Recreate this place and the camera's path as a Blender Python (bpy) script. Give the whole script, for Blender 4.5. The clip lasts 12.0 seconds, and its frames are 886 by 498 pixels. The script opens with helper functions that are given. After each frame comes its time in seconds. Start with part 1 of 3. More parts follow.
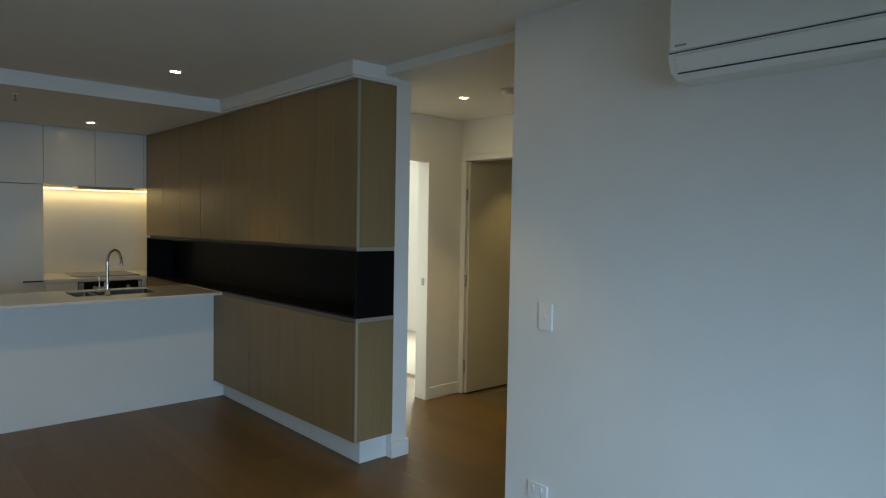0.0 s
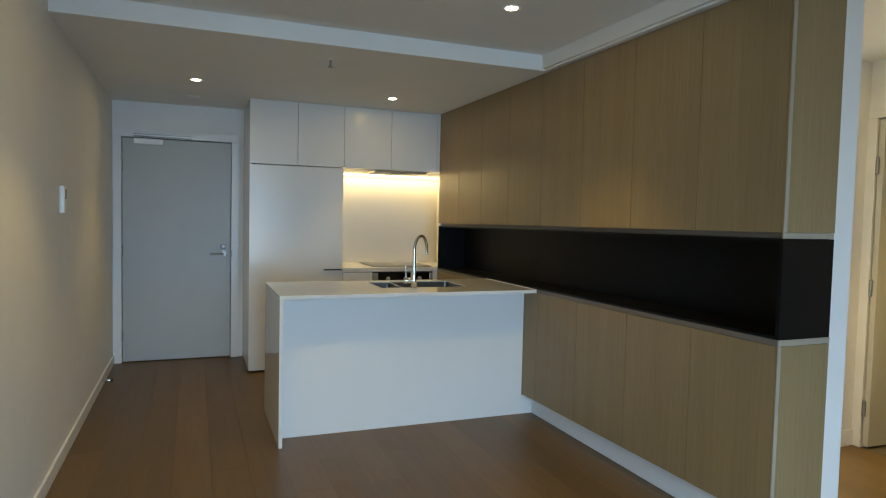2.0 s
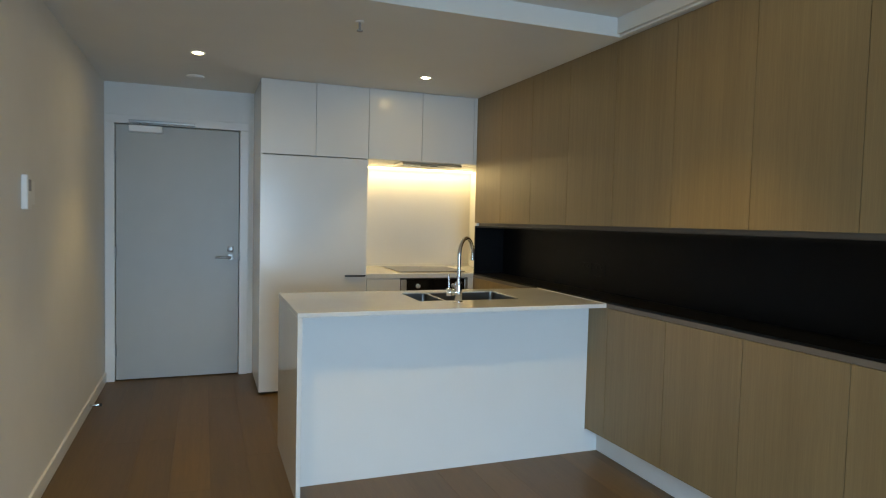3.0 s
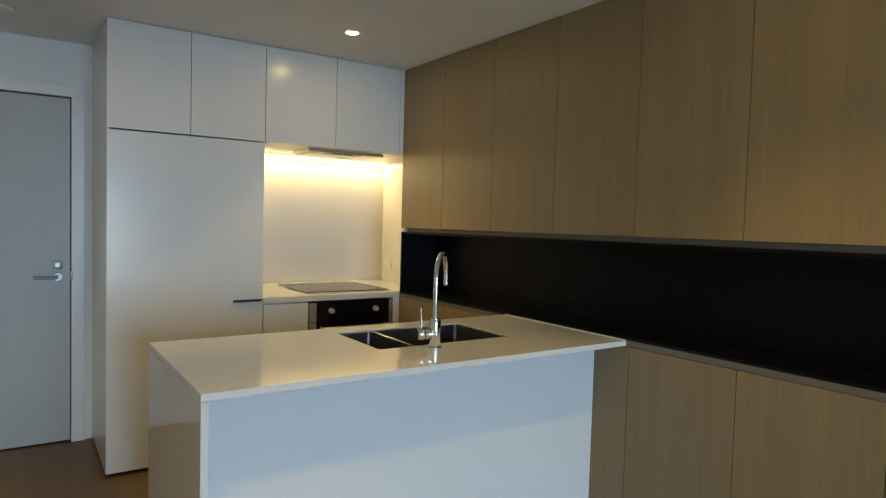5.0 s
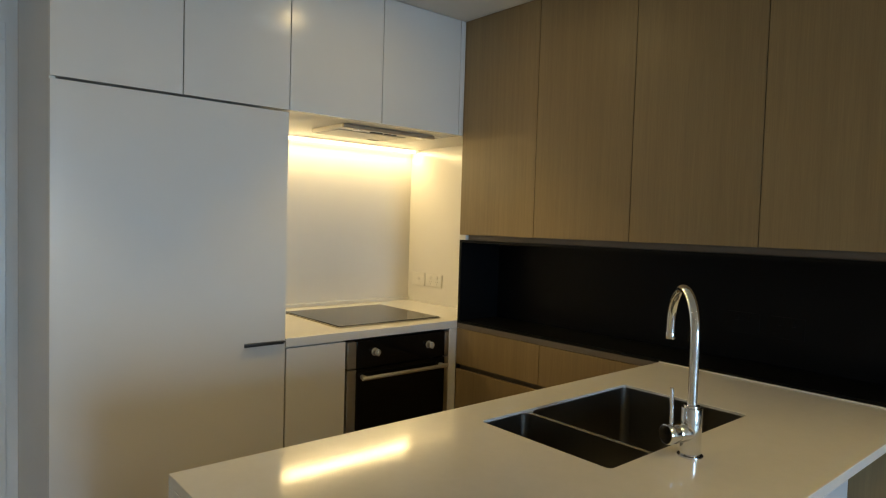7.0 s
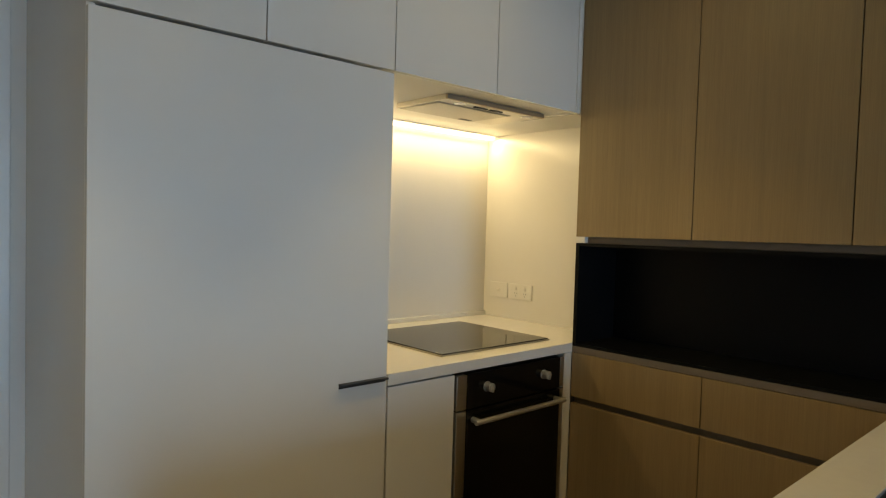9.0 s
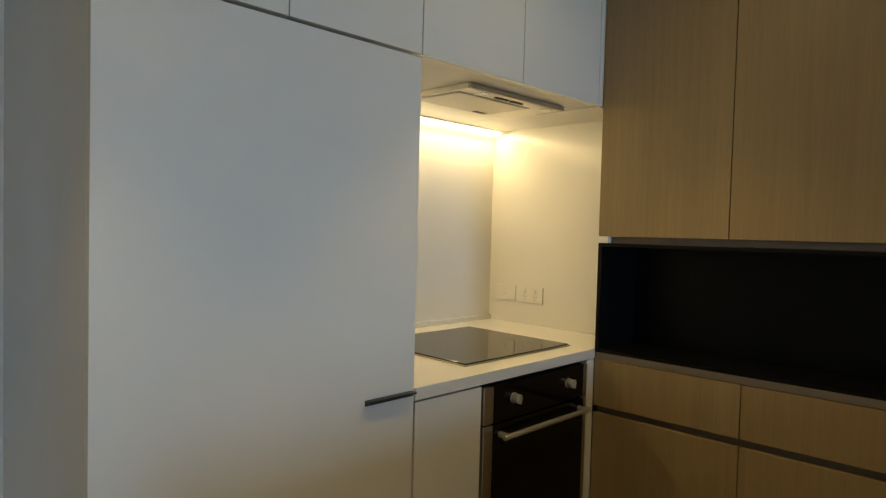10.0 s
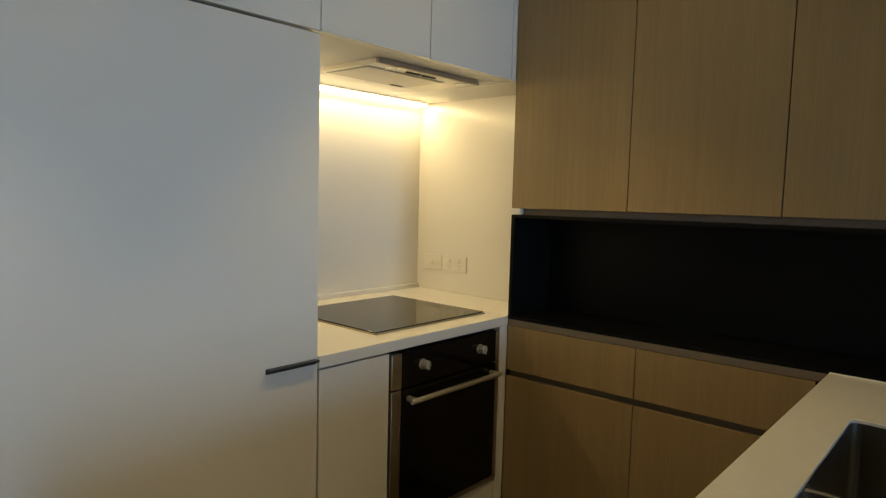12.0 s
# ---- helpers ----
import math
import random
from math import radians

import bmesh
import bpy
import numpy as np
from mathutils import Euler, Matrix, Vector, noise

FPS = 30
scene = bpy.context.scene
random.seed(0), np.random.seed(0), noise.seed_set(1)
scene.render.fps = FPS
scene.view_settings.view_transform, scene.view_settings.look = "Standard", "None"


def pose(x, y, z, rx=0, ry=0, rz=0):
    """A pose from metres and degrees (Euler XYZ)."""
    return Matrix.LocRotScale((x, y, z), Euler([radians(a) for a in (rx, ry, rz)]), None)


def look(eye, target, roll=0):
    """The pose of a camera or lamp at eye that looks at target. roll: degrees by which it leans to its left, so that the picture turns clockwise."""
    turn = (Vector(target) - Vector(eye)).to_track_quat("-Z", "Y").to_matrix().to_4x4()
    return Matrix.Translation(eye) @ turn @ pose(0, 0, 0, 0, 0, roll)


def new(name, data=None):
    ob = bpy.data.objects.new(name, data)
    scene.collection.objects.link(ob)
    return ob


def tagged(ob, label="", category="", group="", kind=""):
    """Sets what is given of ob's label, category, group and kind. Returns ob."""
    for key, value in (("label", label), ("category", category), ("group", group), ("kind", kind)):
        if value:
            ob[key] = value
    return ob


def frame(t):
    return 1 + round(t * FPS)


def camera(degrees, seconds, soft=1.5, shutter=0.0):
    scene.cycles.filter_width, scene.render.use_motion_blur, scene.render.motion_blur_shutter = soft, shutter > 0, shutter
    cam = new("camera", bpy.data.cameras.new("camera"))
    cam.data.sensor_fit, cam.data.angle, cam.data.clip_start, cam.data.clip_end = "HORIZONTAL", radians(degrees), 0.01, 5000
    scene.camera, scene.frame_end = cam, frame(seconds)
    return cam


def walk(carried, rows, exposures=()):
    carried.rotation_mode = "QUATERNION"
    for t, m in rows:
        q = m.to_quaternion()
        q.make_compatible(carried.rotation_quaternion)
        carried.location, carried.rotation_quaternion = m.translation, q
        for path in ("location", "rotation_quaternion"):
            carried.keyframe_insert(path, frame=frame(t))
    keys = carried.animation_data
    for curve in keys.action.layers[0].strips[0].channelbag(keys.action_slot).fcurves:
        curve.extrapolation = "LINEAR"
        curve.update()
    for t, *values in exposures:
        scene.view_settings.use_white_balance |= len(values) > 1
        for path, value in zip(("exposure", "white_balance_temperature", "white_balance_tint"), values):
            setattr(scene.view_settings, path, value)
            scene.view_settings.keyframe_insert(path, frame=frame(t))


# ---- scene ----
cam = camera(69.9, 12.0, soft=1.2)
PATH = [
    (0, (-2.166, -6.905, 1.505), (-0.816, -5.432, 1.421), 1.0),
    (0.5, (-2.174, -6.651, 1.476), (-1.028, -5.015, 1.389), 1.3),
    (1, (-2.185, -6.369, 1.435), (-1.144, -4.664, 1.345), 1.3),
    (1.5, (-2.157, -6.007, 1.406), (-1.293, -4.206, 1.307), 1.3),
    (2, (-2.167, -5.613, 1.377), (-1.432, -3.755, 1.277), 1.3),
    (2.5, (-2.139, -5.22, 1.355), (-1.436, -3.35, 1.253), 1.4),
    (4.5, (-2.075, -3.882, 1.417), (-1.14, -2.117, 1.318), 1.5),
    (5, (-2.107, -3.607, 1.382), (-0.986, -1.953, 1.289), 1.6),
    (5.5, (-2.075, -3.257, 1.382), (-0.864, -1.667, 1.291), 1.6),
    (6, (-2.103, -2.927, 1.373), (-0.865, -1.359, 1.285), 1.7),
    (6.5, (-2.106, -2.633, 1.372), (-0.826, -1.099, 1.281), 1.7),
    (7, (-2.074, -2.296, 1.385), (-0.772, -0.779, 1.296), 1.7),
    (7.5, (-2.119, -2.026, 1.387), (-0.81, -0.516, 1.301), 1.7),
    (9.5, (-2.049, -1.354, 1.341), (-0.672, 0.095, 1.272), 1.6),
    (10, (-2.079, -1.255, 1.34), (-0.662, 0.154, 1.27), 1.5),
    (10.5, (-2.051, -1.286, 1.301), (-0.623, 0.111, 1.202), 1.6),
    (11, (-2.02, -1.383, 1.324), (-0.588, 0.004, 1.162), 1.5),
    (11.5, (-2.021, -1.407, 1.345), (-0.586, -0.025, 1.175), 1.3),
    (12, (-2.004, -1.425, 1.367), (-0.511, -0.106, 1.194), 1.5),
]

# ---- light ----
EXPOSURES = [(0.0, -1.0, 6640, 9), (0.5, -0.80, 6640, 9), (1.0, -0.48, 6640, 9), (1.5, -0.16, 6600, 9), (2.0, 0.08, 6600, 10), (2.7, 0.24, 6600, 10),
             (4.5, 0.22, 6600, 11), (7.5, 0.08, 6600, 11), (9.5, 0.0, 6500, 11), (12.0, 0.02, 6450, 11)]
walk(cam, [(t, look(eye, target, roll)) for t, eye, target, roll in PATH], EXPOSURES)

WARM, LED, DAY = (1.0, 0.705, 0.225), (1.0, 0.755, 0.345), (0.435, 0.70, 1.0)
SPOT_W, LIVING_W, LED_W, WINDOW_W, HALL_W = 20.0, 31.0, 4.9, 75.0, 52.0

world = bpy.data.worlds.new("sky")
scene.world = world
world.use_nodes = True
wn = world.node_tree.nodes
sky = wn.new("ShaderNodeTexSky")
sky.sky_type, sky.sun_disc, sky.sun_elevation, sky.sun_rotation = "NISHITA", False, radians(48), radians(10)
wn["Background"].inputs["Strength"].default_value = 0.08
world.node_tree.links.new(sky.outputs[0], wn["Background"].inputs["Color"])


def lamp(name, kind, m, watts, colour, **settings):
    data = bpy.data.lights.new(name, kind)
    data.energy, data.color = watts, colour
    if kind == "SPOT":
        data.spot_size, data.spot_blend, data.shadow_soft_size = radians(settings.get("cone", 100)), settings.get("blend", 0.35), 0.035
    if kind == "AREA":
        data.shape, data.size, data.size_y = "RECTANGLE", settings["size"][0], settings["size"][1]
        data.spread = radians(settings.get("spread", 180))
    ob = new(name, data)
    ob.matrix_world = m
    return ob


sun_data = bpy.data.lights.new("sun", "SUN")
sun_data.energy, sun_data.angle, sun_data.color = 2.5, radians(0.5), (1.0, 0.95, 0.88)
sun = new("sun", sun_data)
sun.matrix_world = look((-3, 12, 14), (-1, 2, 0))
# daylight of the living-room window behind the start of the walk, falling from the sky above the horizon, and of the bedroom window
lamp("window_daylight", "AREA", look((-1.75, -8.09, 1.17), (-1.56, -7.09, 0.62)), WINDOW_W, DAY, size=(1.8, 2.0), spread=104)
lamp("bedroom_daylight", "AREA", look((3.36, -1.3, 1.4), (0, -1.3, 1.4)), 220.0, (0.92, 0.98, 0.90), size=(1.6, 1.5))
# strip under the wall cupboards
lamp("strip_light", "AREA", look((-0.32, 0.700, 1.782), (-0.32, 0.640, 1.60)), LED_W, LED, size=(1.16, 0.014))
SPOTS = [(-2.146, -0.56, 2.345), (-0.64, -0.54, 2.345), (-0.665, -2.69, 2.445), (-2.134, -2.735, 2.445), (-0.665, -4.86, 2.445), (-2.134, -4.88, 2.445), (0.99, -3.65, 2.39), (2.25, -3.52, 2.39)]
for sx, sy, sz in SPOTS:
    lamp("downlight_beam", "SPOT", pose(sx, sy, sz - 0.012), (40.0 if sx > 2 else HALL_W) if sx > 0.5 else SPOT_W if sy > -1 else LIVING_W, WARM, cone=87, blend=0.5)
    if sx < 1.5:
        # the frosted lens also spreads light widely
        lamp("downlight_lens_glow", "AREA", pose(sx, sy, sz - 0.010), 3.6 if sx > 0.5 else 0.9 if sy > -1 else 1.0, WARM, size=(0.05, 0.05))

# ---- materials ----
MATS = {}


def mat(name, colour, rough=0.5, metal=0.0, noise_scale=0.0, vary=0.06, bump=0.0, bump_scale=60.0, stretch=(1, 1, 1), coat=0.0,
        emit=0.0, spec=0.5, random_vary=0.0, rough_vary=0.0, trans=0.0, fibre=0.0):
    """A node material: base colour with a fine and a broad variation, gloss variation and relief."""
    m = bpy.data.materials.new(name)
    m.use_nodes = True
    nt = m.node_tree
    n, link = nt.nodes, nt.links.new
    b = n["Principled BSDF"]
    b.inputs["Base Color"].default_value = (*colour, 1)
    b.inputs["Roughness"].default_value, b.inputs["Metallic"].default_value = rough, metal
    b.inputs["Coat Weight"].default_value, b.inputs["Specular IOR Level"].default_value = coat, spec
    b.inputs["Transmission Weight"].default_value = trans
    if emit:
        b.inputs["Emission Color"].default_value, b.inputs["Emission Strength"].default_value = (*colour, 1), emit
    tc, mp = n.new("ShaderNodeTexCoord"), n.new("ShaderNodeMapping")
    mp.inputs["Scale"].default_value = stretch
    link(tc.outputs["Object"], mp.inputs["Vector"])
    vec = mp.outputs[0]
    if random_vary:
        info, add, mul = n.new("ShaderNodeObjectInfo"), n.new("ShaderNodeVectorMath"), n.new("ShaderNodeMath")
        mul.operation, mul.inputs[1].default_value = "MULTIPLY", 37.0
        link(info.outputs["Random"], mul.inputs[0])
        link(vec, add.inputs[0])
        link(mul.outputs[0], add.inputs[1])
        vec = add.outputs[0]
    if noise_scale:
        fine, broad = n.new("ShaderNodeTexNoise"), n.new("ShaderNodeTexNoise")
        fine.inputs["Scale"].default_value, fine.inputs["Detail"].default_value = noise_scale, 5
        broad.inputs["Scale"].default_value, broad.inputs["Detail"].default_value = noise_scale * 0.17, 3
        link(vec, fine.inputs["Vector"])
        link(vec, broad.inputs["Vector"])
        mix = n.new("ShaderNodeMath")
        mix.operation = "ADD"
        link(fine.outputs[0], mix.inputs[0])
        link(broad.outputs[0], mix.inputs[1])
        src = mix.outputs[0]
        lo, hi = 1 - vary, 1 + vary
        rng = n.new("ShaderNodeMapRange")
        rng.inputs["From Min"].default_value, rng.inputs["From Max"].default_value = 0.65, 1.35
        rng.inputs["To Min"].default_value, rng.inputs["To Max"].default_value = lo, hi
        link(src, rng.inputs["Value"])
        val = rng.outputs[0]
        if fibre:
            fb, fr, fm = n.new("ShaderNodeTexNoise"), n.new("ShaderNodeMapRange"), n.new("ShaderNodeMath")
            fb.inputs["Scale"].default_value, fb.inputs["Detail"].default_value = noise_scale * 5.5, 2
            link(vec, fb.inputs["Vector"])
            fr.inputs["From Min"].default_value, fr.inputs["From Max"].default_value = 0.3, 0.7
            fr.inputs["To Min"].default_value, fr.inputs["To Max"].default_value = 1 - fibre, 1 + fibre
            link(fb.outputs[0], fr.inputs["Value"])
            fm.operation = "MULTIPLY"
            link(val, fm.inputs[0])
            link(fr.outputs[0], fm.inputs[1])
            val = fm.outputs[0]
        if random_vary:
            rr, pm = n.new("ShaderNodeMapRange"), n.new("ShaderNodeMath")
            rr.inputs["To Min"].default_value, rr.inputs["To Max"].default_value = 1 - random_vary, 1 + random_vary
            link(info.outputs["Random"], rr.inputs["Value"])
            pm.operation = "MULTIPLY"
            link(val, pm.inputs[0])
            link(rr.outputs[0], pm.inputs[1])
            val = pm.outputs[0]
        hsv = n.new("ShaderNodeHueSaturation")
        hsv.inputs["Color"].default_value = (*colour, 1)
        link(val, hsv.inputs["Value"])
        link(hsv.outputs[0], b.inputs["Base Color"])
        if rough_vary:
            r2 = n.new("ShaderNodeMapRange")
            r2.inputs["To Min"].default_value, r2.inputs["To Max"].default_value = rough - rough_vary, rough + rough_vary
            link(broad.outputs[0], r2.inputs["Value"])
            link(r2.outputs[0], b.inputs["Roughness"])
    if bump:
        bn, bu = n.new("ShaderNodeTexNoise"), n.new("ShaderNodeBump")
        bn.inputs["Scale"].default_value, bn.inputs["Detail"].default_value = bump_scale, 3
        bu.inputs["Strength"].default_value, bu.inputs["Distance"].default_value = bump, 0.002
        link(vec, bn.inputs["Vector"])
        link(bn.outputs[0], bu.inputs["Height"])
        link(bu.outputs[0], b.inputs["Normal"])
    MATS[name] = m
    return m


WALL = mat("wall_paint", (0.80, 0.79, 0.76), 0.62, noise_scale=5, vary=0.025, bump=0.12, bump_scale=320)
CEIL = mat("ceiling_paint", (0.83, 0.82, 0.78), 0.8, noise_scale=3, vary=0.02, bump=0.06, bump_scale=260)
TRIM = mat("gloss_trim_paint", (0.80, 0.79, 0.765), 0.35, noise_scale=8, vary=0.02, bump=0.03, bump_scale=150)
DOORP = mat("grey_door_paint", (0.45, 0.457, 0.435), 0.42, noise_scale=6, vary=0.03, bump=0.08, bump_scale=280)
DOORW = mat("cream_door_paint", (0.52, 0.50, 0.43), 0.4, noise_scale=6, vary=0.03, bump=0.05, bump_scale=250)
WOOD = mat("oak_laminate", (0.258, 0.182, 0.088), 0.46, noise_scale=1.0, vary=0.115, fibre=0.06, stretch=(62, 62, 1.8), bump=0.08, bump_scale=3.5, random_vary=0.035, rough_vary=0.06)
FLOORM = mat("oak_floorboard", (0.138, 0.080, 0.024), 0.42, noise_scale=1.0, vary=0.13, fibre=0.07, stretch=(34, 1.5, 34), bump=0.05, bump_scale=2.0, random_vary=0.13, rough_vary=0.08)
SUBFLOOR = mat("board_joint", (0.09, 0.057, 0.026), 0.8, noise_scale=20, vary=0.2)
WHITE = mat("white_satin_laminate", (0.75, 0.74, 0.71), 0.22, noise_scale=4, vary=0.015, bump=0.03, bump_scale=420)
CARC = mat("white_melamine", (0.74, 0.73, 0.70), 0.5, noise_scale=4, vary=0.02)
STONE = mat("white_engineered_stone", (0.72, 0.70, 0.65), 0.085, noise_scale=55, vary=0.025, rough_vary=0.02)
BLACK = mat("black_laminate", (0.0045, 0.0048, 0.0055), 0.40, noise_scale=9, vary=0.2, rough_vary=0.05, spec=0.12)
# rail and shelf fronts: dim light is put into the darker brown
RAIL = mat("brown_rail_dimmed", (0.14, 0.115, 0.088), 0.5, noise_scale=12, vary=0.08)
SHELFEDGE = mat("shelf_edge", (0.15, 0.125, 0.10), 0.5, noise_scale=12, vary=0.08)
# carcass colour is darkened to paint the shade in the door seams
CARCSHADE = mat("seam_shade_carcass", (0.045, 0.035, 0.025), 0.6, noise_scale=12, vary=0.1)
# edging of the end panels; on rail and shelf ends it paints daylight
EDGE_LITEND = mat("pale_edge_band", (0.35, 0.305, 0.24), 0.45, noise_scale=14, vary=0.06)
# near-black colour paints the shade of plinth recesses and gaps
SHADOWGAP = mat("gap_shade", (0.03, 0.028, 0.025), 0.7, noise_scale=9, vary=0.1)
STEEL = mat("brushed_steel", (0.50, 0.50, 0.49), 0.30, 1.0, noise_scale=1, vary=0.08, stretch=(3, 3, 220), rough_vary=0.06)
SINKM = mat("brushed_sink_steel", (0.30, 0.29, 0.27), 0.30, 1.0, noise_scale=1, vary=0.03, stretch=(160, 160, 4), rough_vary=0.02)
# oven metal paler than brushed_steel: mirrored daylight is put into the colour
KNOBM = mat("daylit_satin_steel", (0.62, 0.62, 0.61), 0.36, 0.8, noise_scale=30, vary=0.03)
CHROME = mat("chrome", (0.76, 0.76, 0.76), 0.10, 1.0, noise_scale=18, vary=0.02)
SATIN = mat("satin_nickel", (0.36, 0.36, 0.355), 0.40, 1.0, noise_scale=18, vary=0.03)
BGLASS = mat("black_oven_glass", (0.004, 0.004, 0.0045), 0.08, noise_scale=20, vary=0.15, rough_vary=0.02, spec=0.2)
HOBGLASS = mat("ceramic_hob_glass", (0.035, 0.031, 0.024), 0.07, noise_scale=300, vary=0.3, spec=0.6)
HOODM = mat("hood_metal", (0.62, 0.59, 0.53), 0.35, 0.3, noise_scale=30, vary=0.03)
FILTER = mat("hood_filter_mesh", (0.45, 0.43, 0.38), 0.4, 0.6, noise_scale=700, vary=0.12, bump=0.15, bump_scale=1200)
PLASTIC = mat("white_plastic", (0.86, 0.855, 0.83), 0.35, noise_scale=20, vary=0.015)
SPLASHPLATE = mat("cream_plastic", (0.72, 0.70, 0.65), 0.4, noise_scale=20, vary=0.015)
GREYP = mat("grey_plastic", (0.30, 0.30, 0.29), 0.5, noise_scale=20, vary=0.04)
DARK = mat("dark_plastic", (0.03, 0.03, 0.03), 0.5, noise_scale=20, vary=0.1)
HANDLEM = mat("black_anodised", (0.035, 0.037, 0.042), 0.35, 0.4, noise_scale=30, vary=0.1)
TILE = mat("bathroom_tile", (0.13, 0.11, 0.08), 0.4, noise_scale=7, vary=0.14, bump=0.05, bump_scale=90, random_vary=0.05)
LENS = mat("lamp_lens", (1.0, 0.80, 0.45), 0.3, emit=70.0)
STRIP = mat("strip_diffuser", (1.0, 0.80, 0.45), 0.4, emit=5.0)
GLASS = mat("window_glass", (0.95, 0.97, 0.97), 0.0, trans=1.0)
GROUND = mat("ground_paving", (0.18, 0.18, 0.17), 0.9, noise_scale=0.6, vary=0.2)

# ---- mesh helpers ----
ORIGIN = {}


def box(x0, x1, y0, y1, z0, z1, bevel=0.0, bm=None, m=None, seg=2):
    """A box between two corners, bevelled, added to bm."""
    one = bmesh.new()
    bmesh.ops.create_cube(one, size=1)
    for v in one.verts:
        v.co = Vector(((x0 + x1) / 2 + v.co.x * (x1 - x0), (y0 + y1) / 2 + v.co.y * (y1 - y0), (z0 + z1) / 2 + v.co.z * (z1 - z0)))
    if bevel:
        bmesh.ops.bevel(one, geom=list(one.edges), offset=bevel, segments=seg, affect="EDGES", profile=0.5, clamp_overlap=True)
    if m is not None:
        one.transform(m)
    if bm is None:
        return one
    return merge(bm, one)


def merge(bm, one):
    me = bpy.data.meshes.new("scratch")
    one.to_mesh(me)
    one.free()
    bm.from_mesh(me)
    bpy.data.meshes.remove(me)
    return bm


def cyl(a, b, r, r2=None, seg=24, bevel=0.0, bm=None):
    """A round bar from a to b."""
    a, b = Vector(a), Vector(b)
    one = bmesh.new()
    bmesh.ops.create_cone(one, cap_ends=True, segments=seg, radius1=r, radius2=r if r2 is None else r2, depth=(b - a).length)
    if bevel:
        caps = [e for e in one.edges if any(len(f.verts) > 4 for f in e.link_faces)]
        bmesh.ops.bevel(one, geom=caps, offset=bevel, segments=2, affect="EDGES", profile=0.5)
    one.transform(Matrix.Translation((a + b) / 2) @ (b - a).to_track_quat("Z", "Y").to_matrix().to_4x4())
    return one if bm is None else merge(bm, one)


def tube(points, r, seg=16):
    """A round tube along a list of points, closed at its ends."""
    bm, rings = bmesh.new(), []
    pts = [Vector(p) for p in points]
    side = None
    for i, p in enumerate(pts):
        d = (pts[min(i + 1, len(pts) - 1)] - pts[max(i - 1, 0)]).normalized()
        if side is None:
            side = d.orthogonal().normalized()
        side = (side - d * side.dot(d)).normalized()
        up = d.cross(side)
        rings.append([bm.verts.new(p + r * (math.cos(2 * math.pi * k / seg) * side + math.sin(2 * math.pi * k / seg) * up)) for k in range(seg)])
    for r0, r1 in zip(rings, rings[1:]):
        for k in range(seg):
            bm.faces.new((r0[k], r0[(k + 1) % seg], r1[(k + 1) % seg], r1[k]))
    bm.faces.new(rings[0][::-1])
    bm.faces.new(rings[-1])
    return bm


def finish(name, bm, material, origin):
    bmesh.ops.recalc_face_normals(bm, faces=bm.faces)
    bm.transform(Matrix.Translation(-Vector(origin)))
    for face in bm.faces:
        face.smooth = len(face.verts) <= 4 and face.calc_area() < 0.003
    for e in bm.edges:
        e.smooth = len(e.link_faces) == 2 and e.calc_face_angle() < radians(32)
    me = bpy.data.meshes.new(name)
    bm.to_mesh(me)
    bm.free()
    me.materials.append(material)
    return new(name, me)


def thing(name, at, label, category, group="", kind=""):
    ob = tagged(new(name), label, category, group, kind)
    ob.empty_display_size = 0.05
    ob.location = at
    ORIGIN[ob] = Vector(at)
    return ob


def part(name, bm, material, parent, label=""):
    ob = finish(name, bm, material, ORIGIN[parent])
    ob.parent = parent
    ORIGIN[ob] = ORIGIN[parent]
    return tagged(ob, label)


def solid(name, bm, material, label, category, at=None, kind="", group=""):
    """A top-level thing or piece of the setting that is one mesh."""
    at = at or (0, 0, 0)
    ob = finish(name, bm, material, at)
    ob.location = at
    ORIGIN[ob] = Vector(at)
    return tagged(ob, label, category, group, kind)


def wall(name, bm, label):
    return solid(name, bm, WALL, label, "wall", kind="structure")


# ---- the setting ----
XW, XE, YS, YN = -2.83, 0.07, -8.1, 0.70      # living room: west and east wall faces, window wall, entry wall
ZL, ZK, ZH = 2.445, 2.345, 2.39                # ceilings: living, kitchen, hall
YB = -1.949                                    # face of the kitchen's lowered ceiling
wall("wall_west", box(XW - 0.15, XW, YS - 0.15, YN + 0.4, 0, 2.6), "smooth white painted wall of the living room and entry")
bm = box(XW, -2.79, YN, YN + 0.12, 0, 2.6)
box(-1.795, 0.42, 0.77, 0.9, 0, 2.6, bm=bm)
box(-1.795, -1.72, YN, 0.77, 0, 2.6, bm=bm)
box(-2.79, -1.795, YN, YN + 0.12, 2.062, 2.6, bm=bm)
wall("wall_north", bm, "white painted wall around the entry door and behind the kitchen")
bm = box(XE, 0.19, YS - 0.15, -4.93, 0, 2.6, 0.003)
wall("wall_east", bm, "plain white painted wall with the air conditioner")
bm = box(XW, -2.68, YS - 0.15, YS, 0, 2.6)
box(-0.82, XE, YS - 0.15, YS, 0, 2.6, bm=bm)
box(-2.68, -0.82, YS - 0.15, YS, 2.22, 2.6, bm=bm)
box(-2.68, -0.82, YS - 0.15, YS, 0, 0.12, bm=bm)
wall("wall_south", bm, "white painted wall around the living-room window")
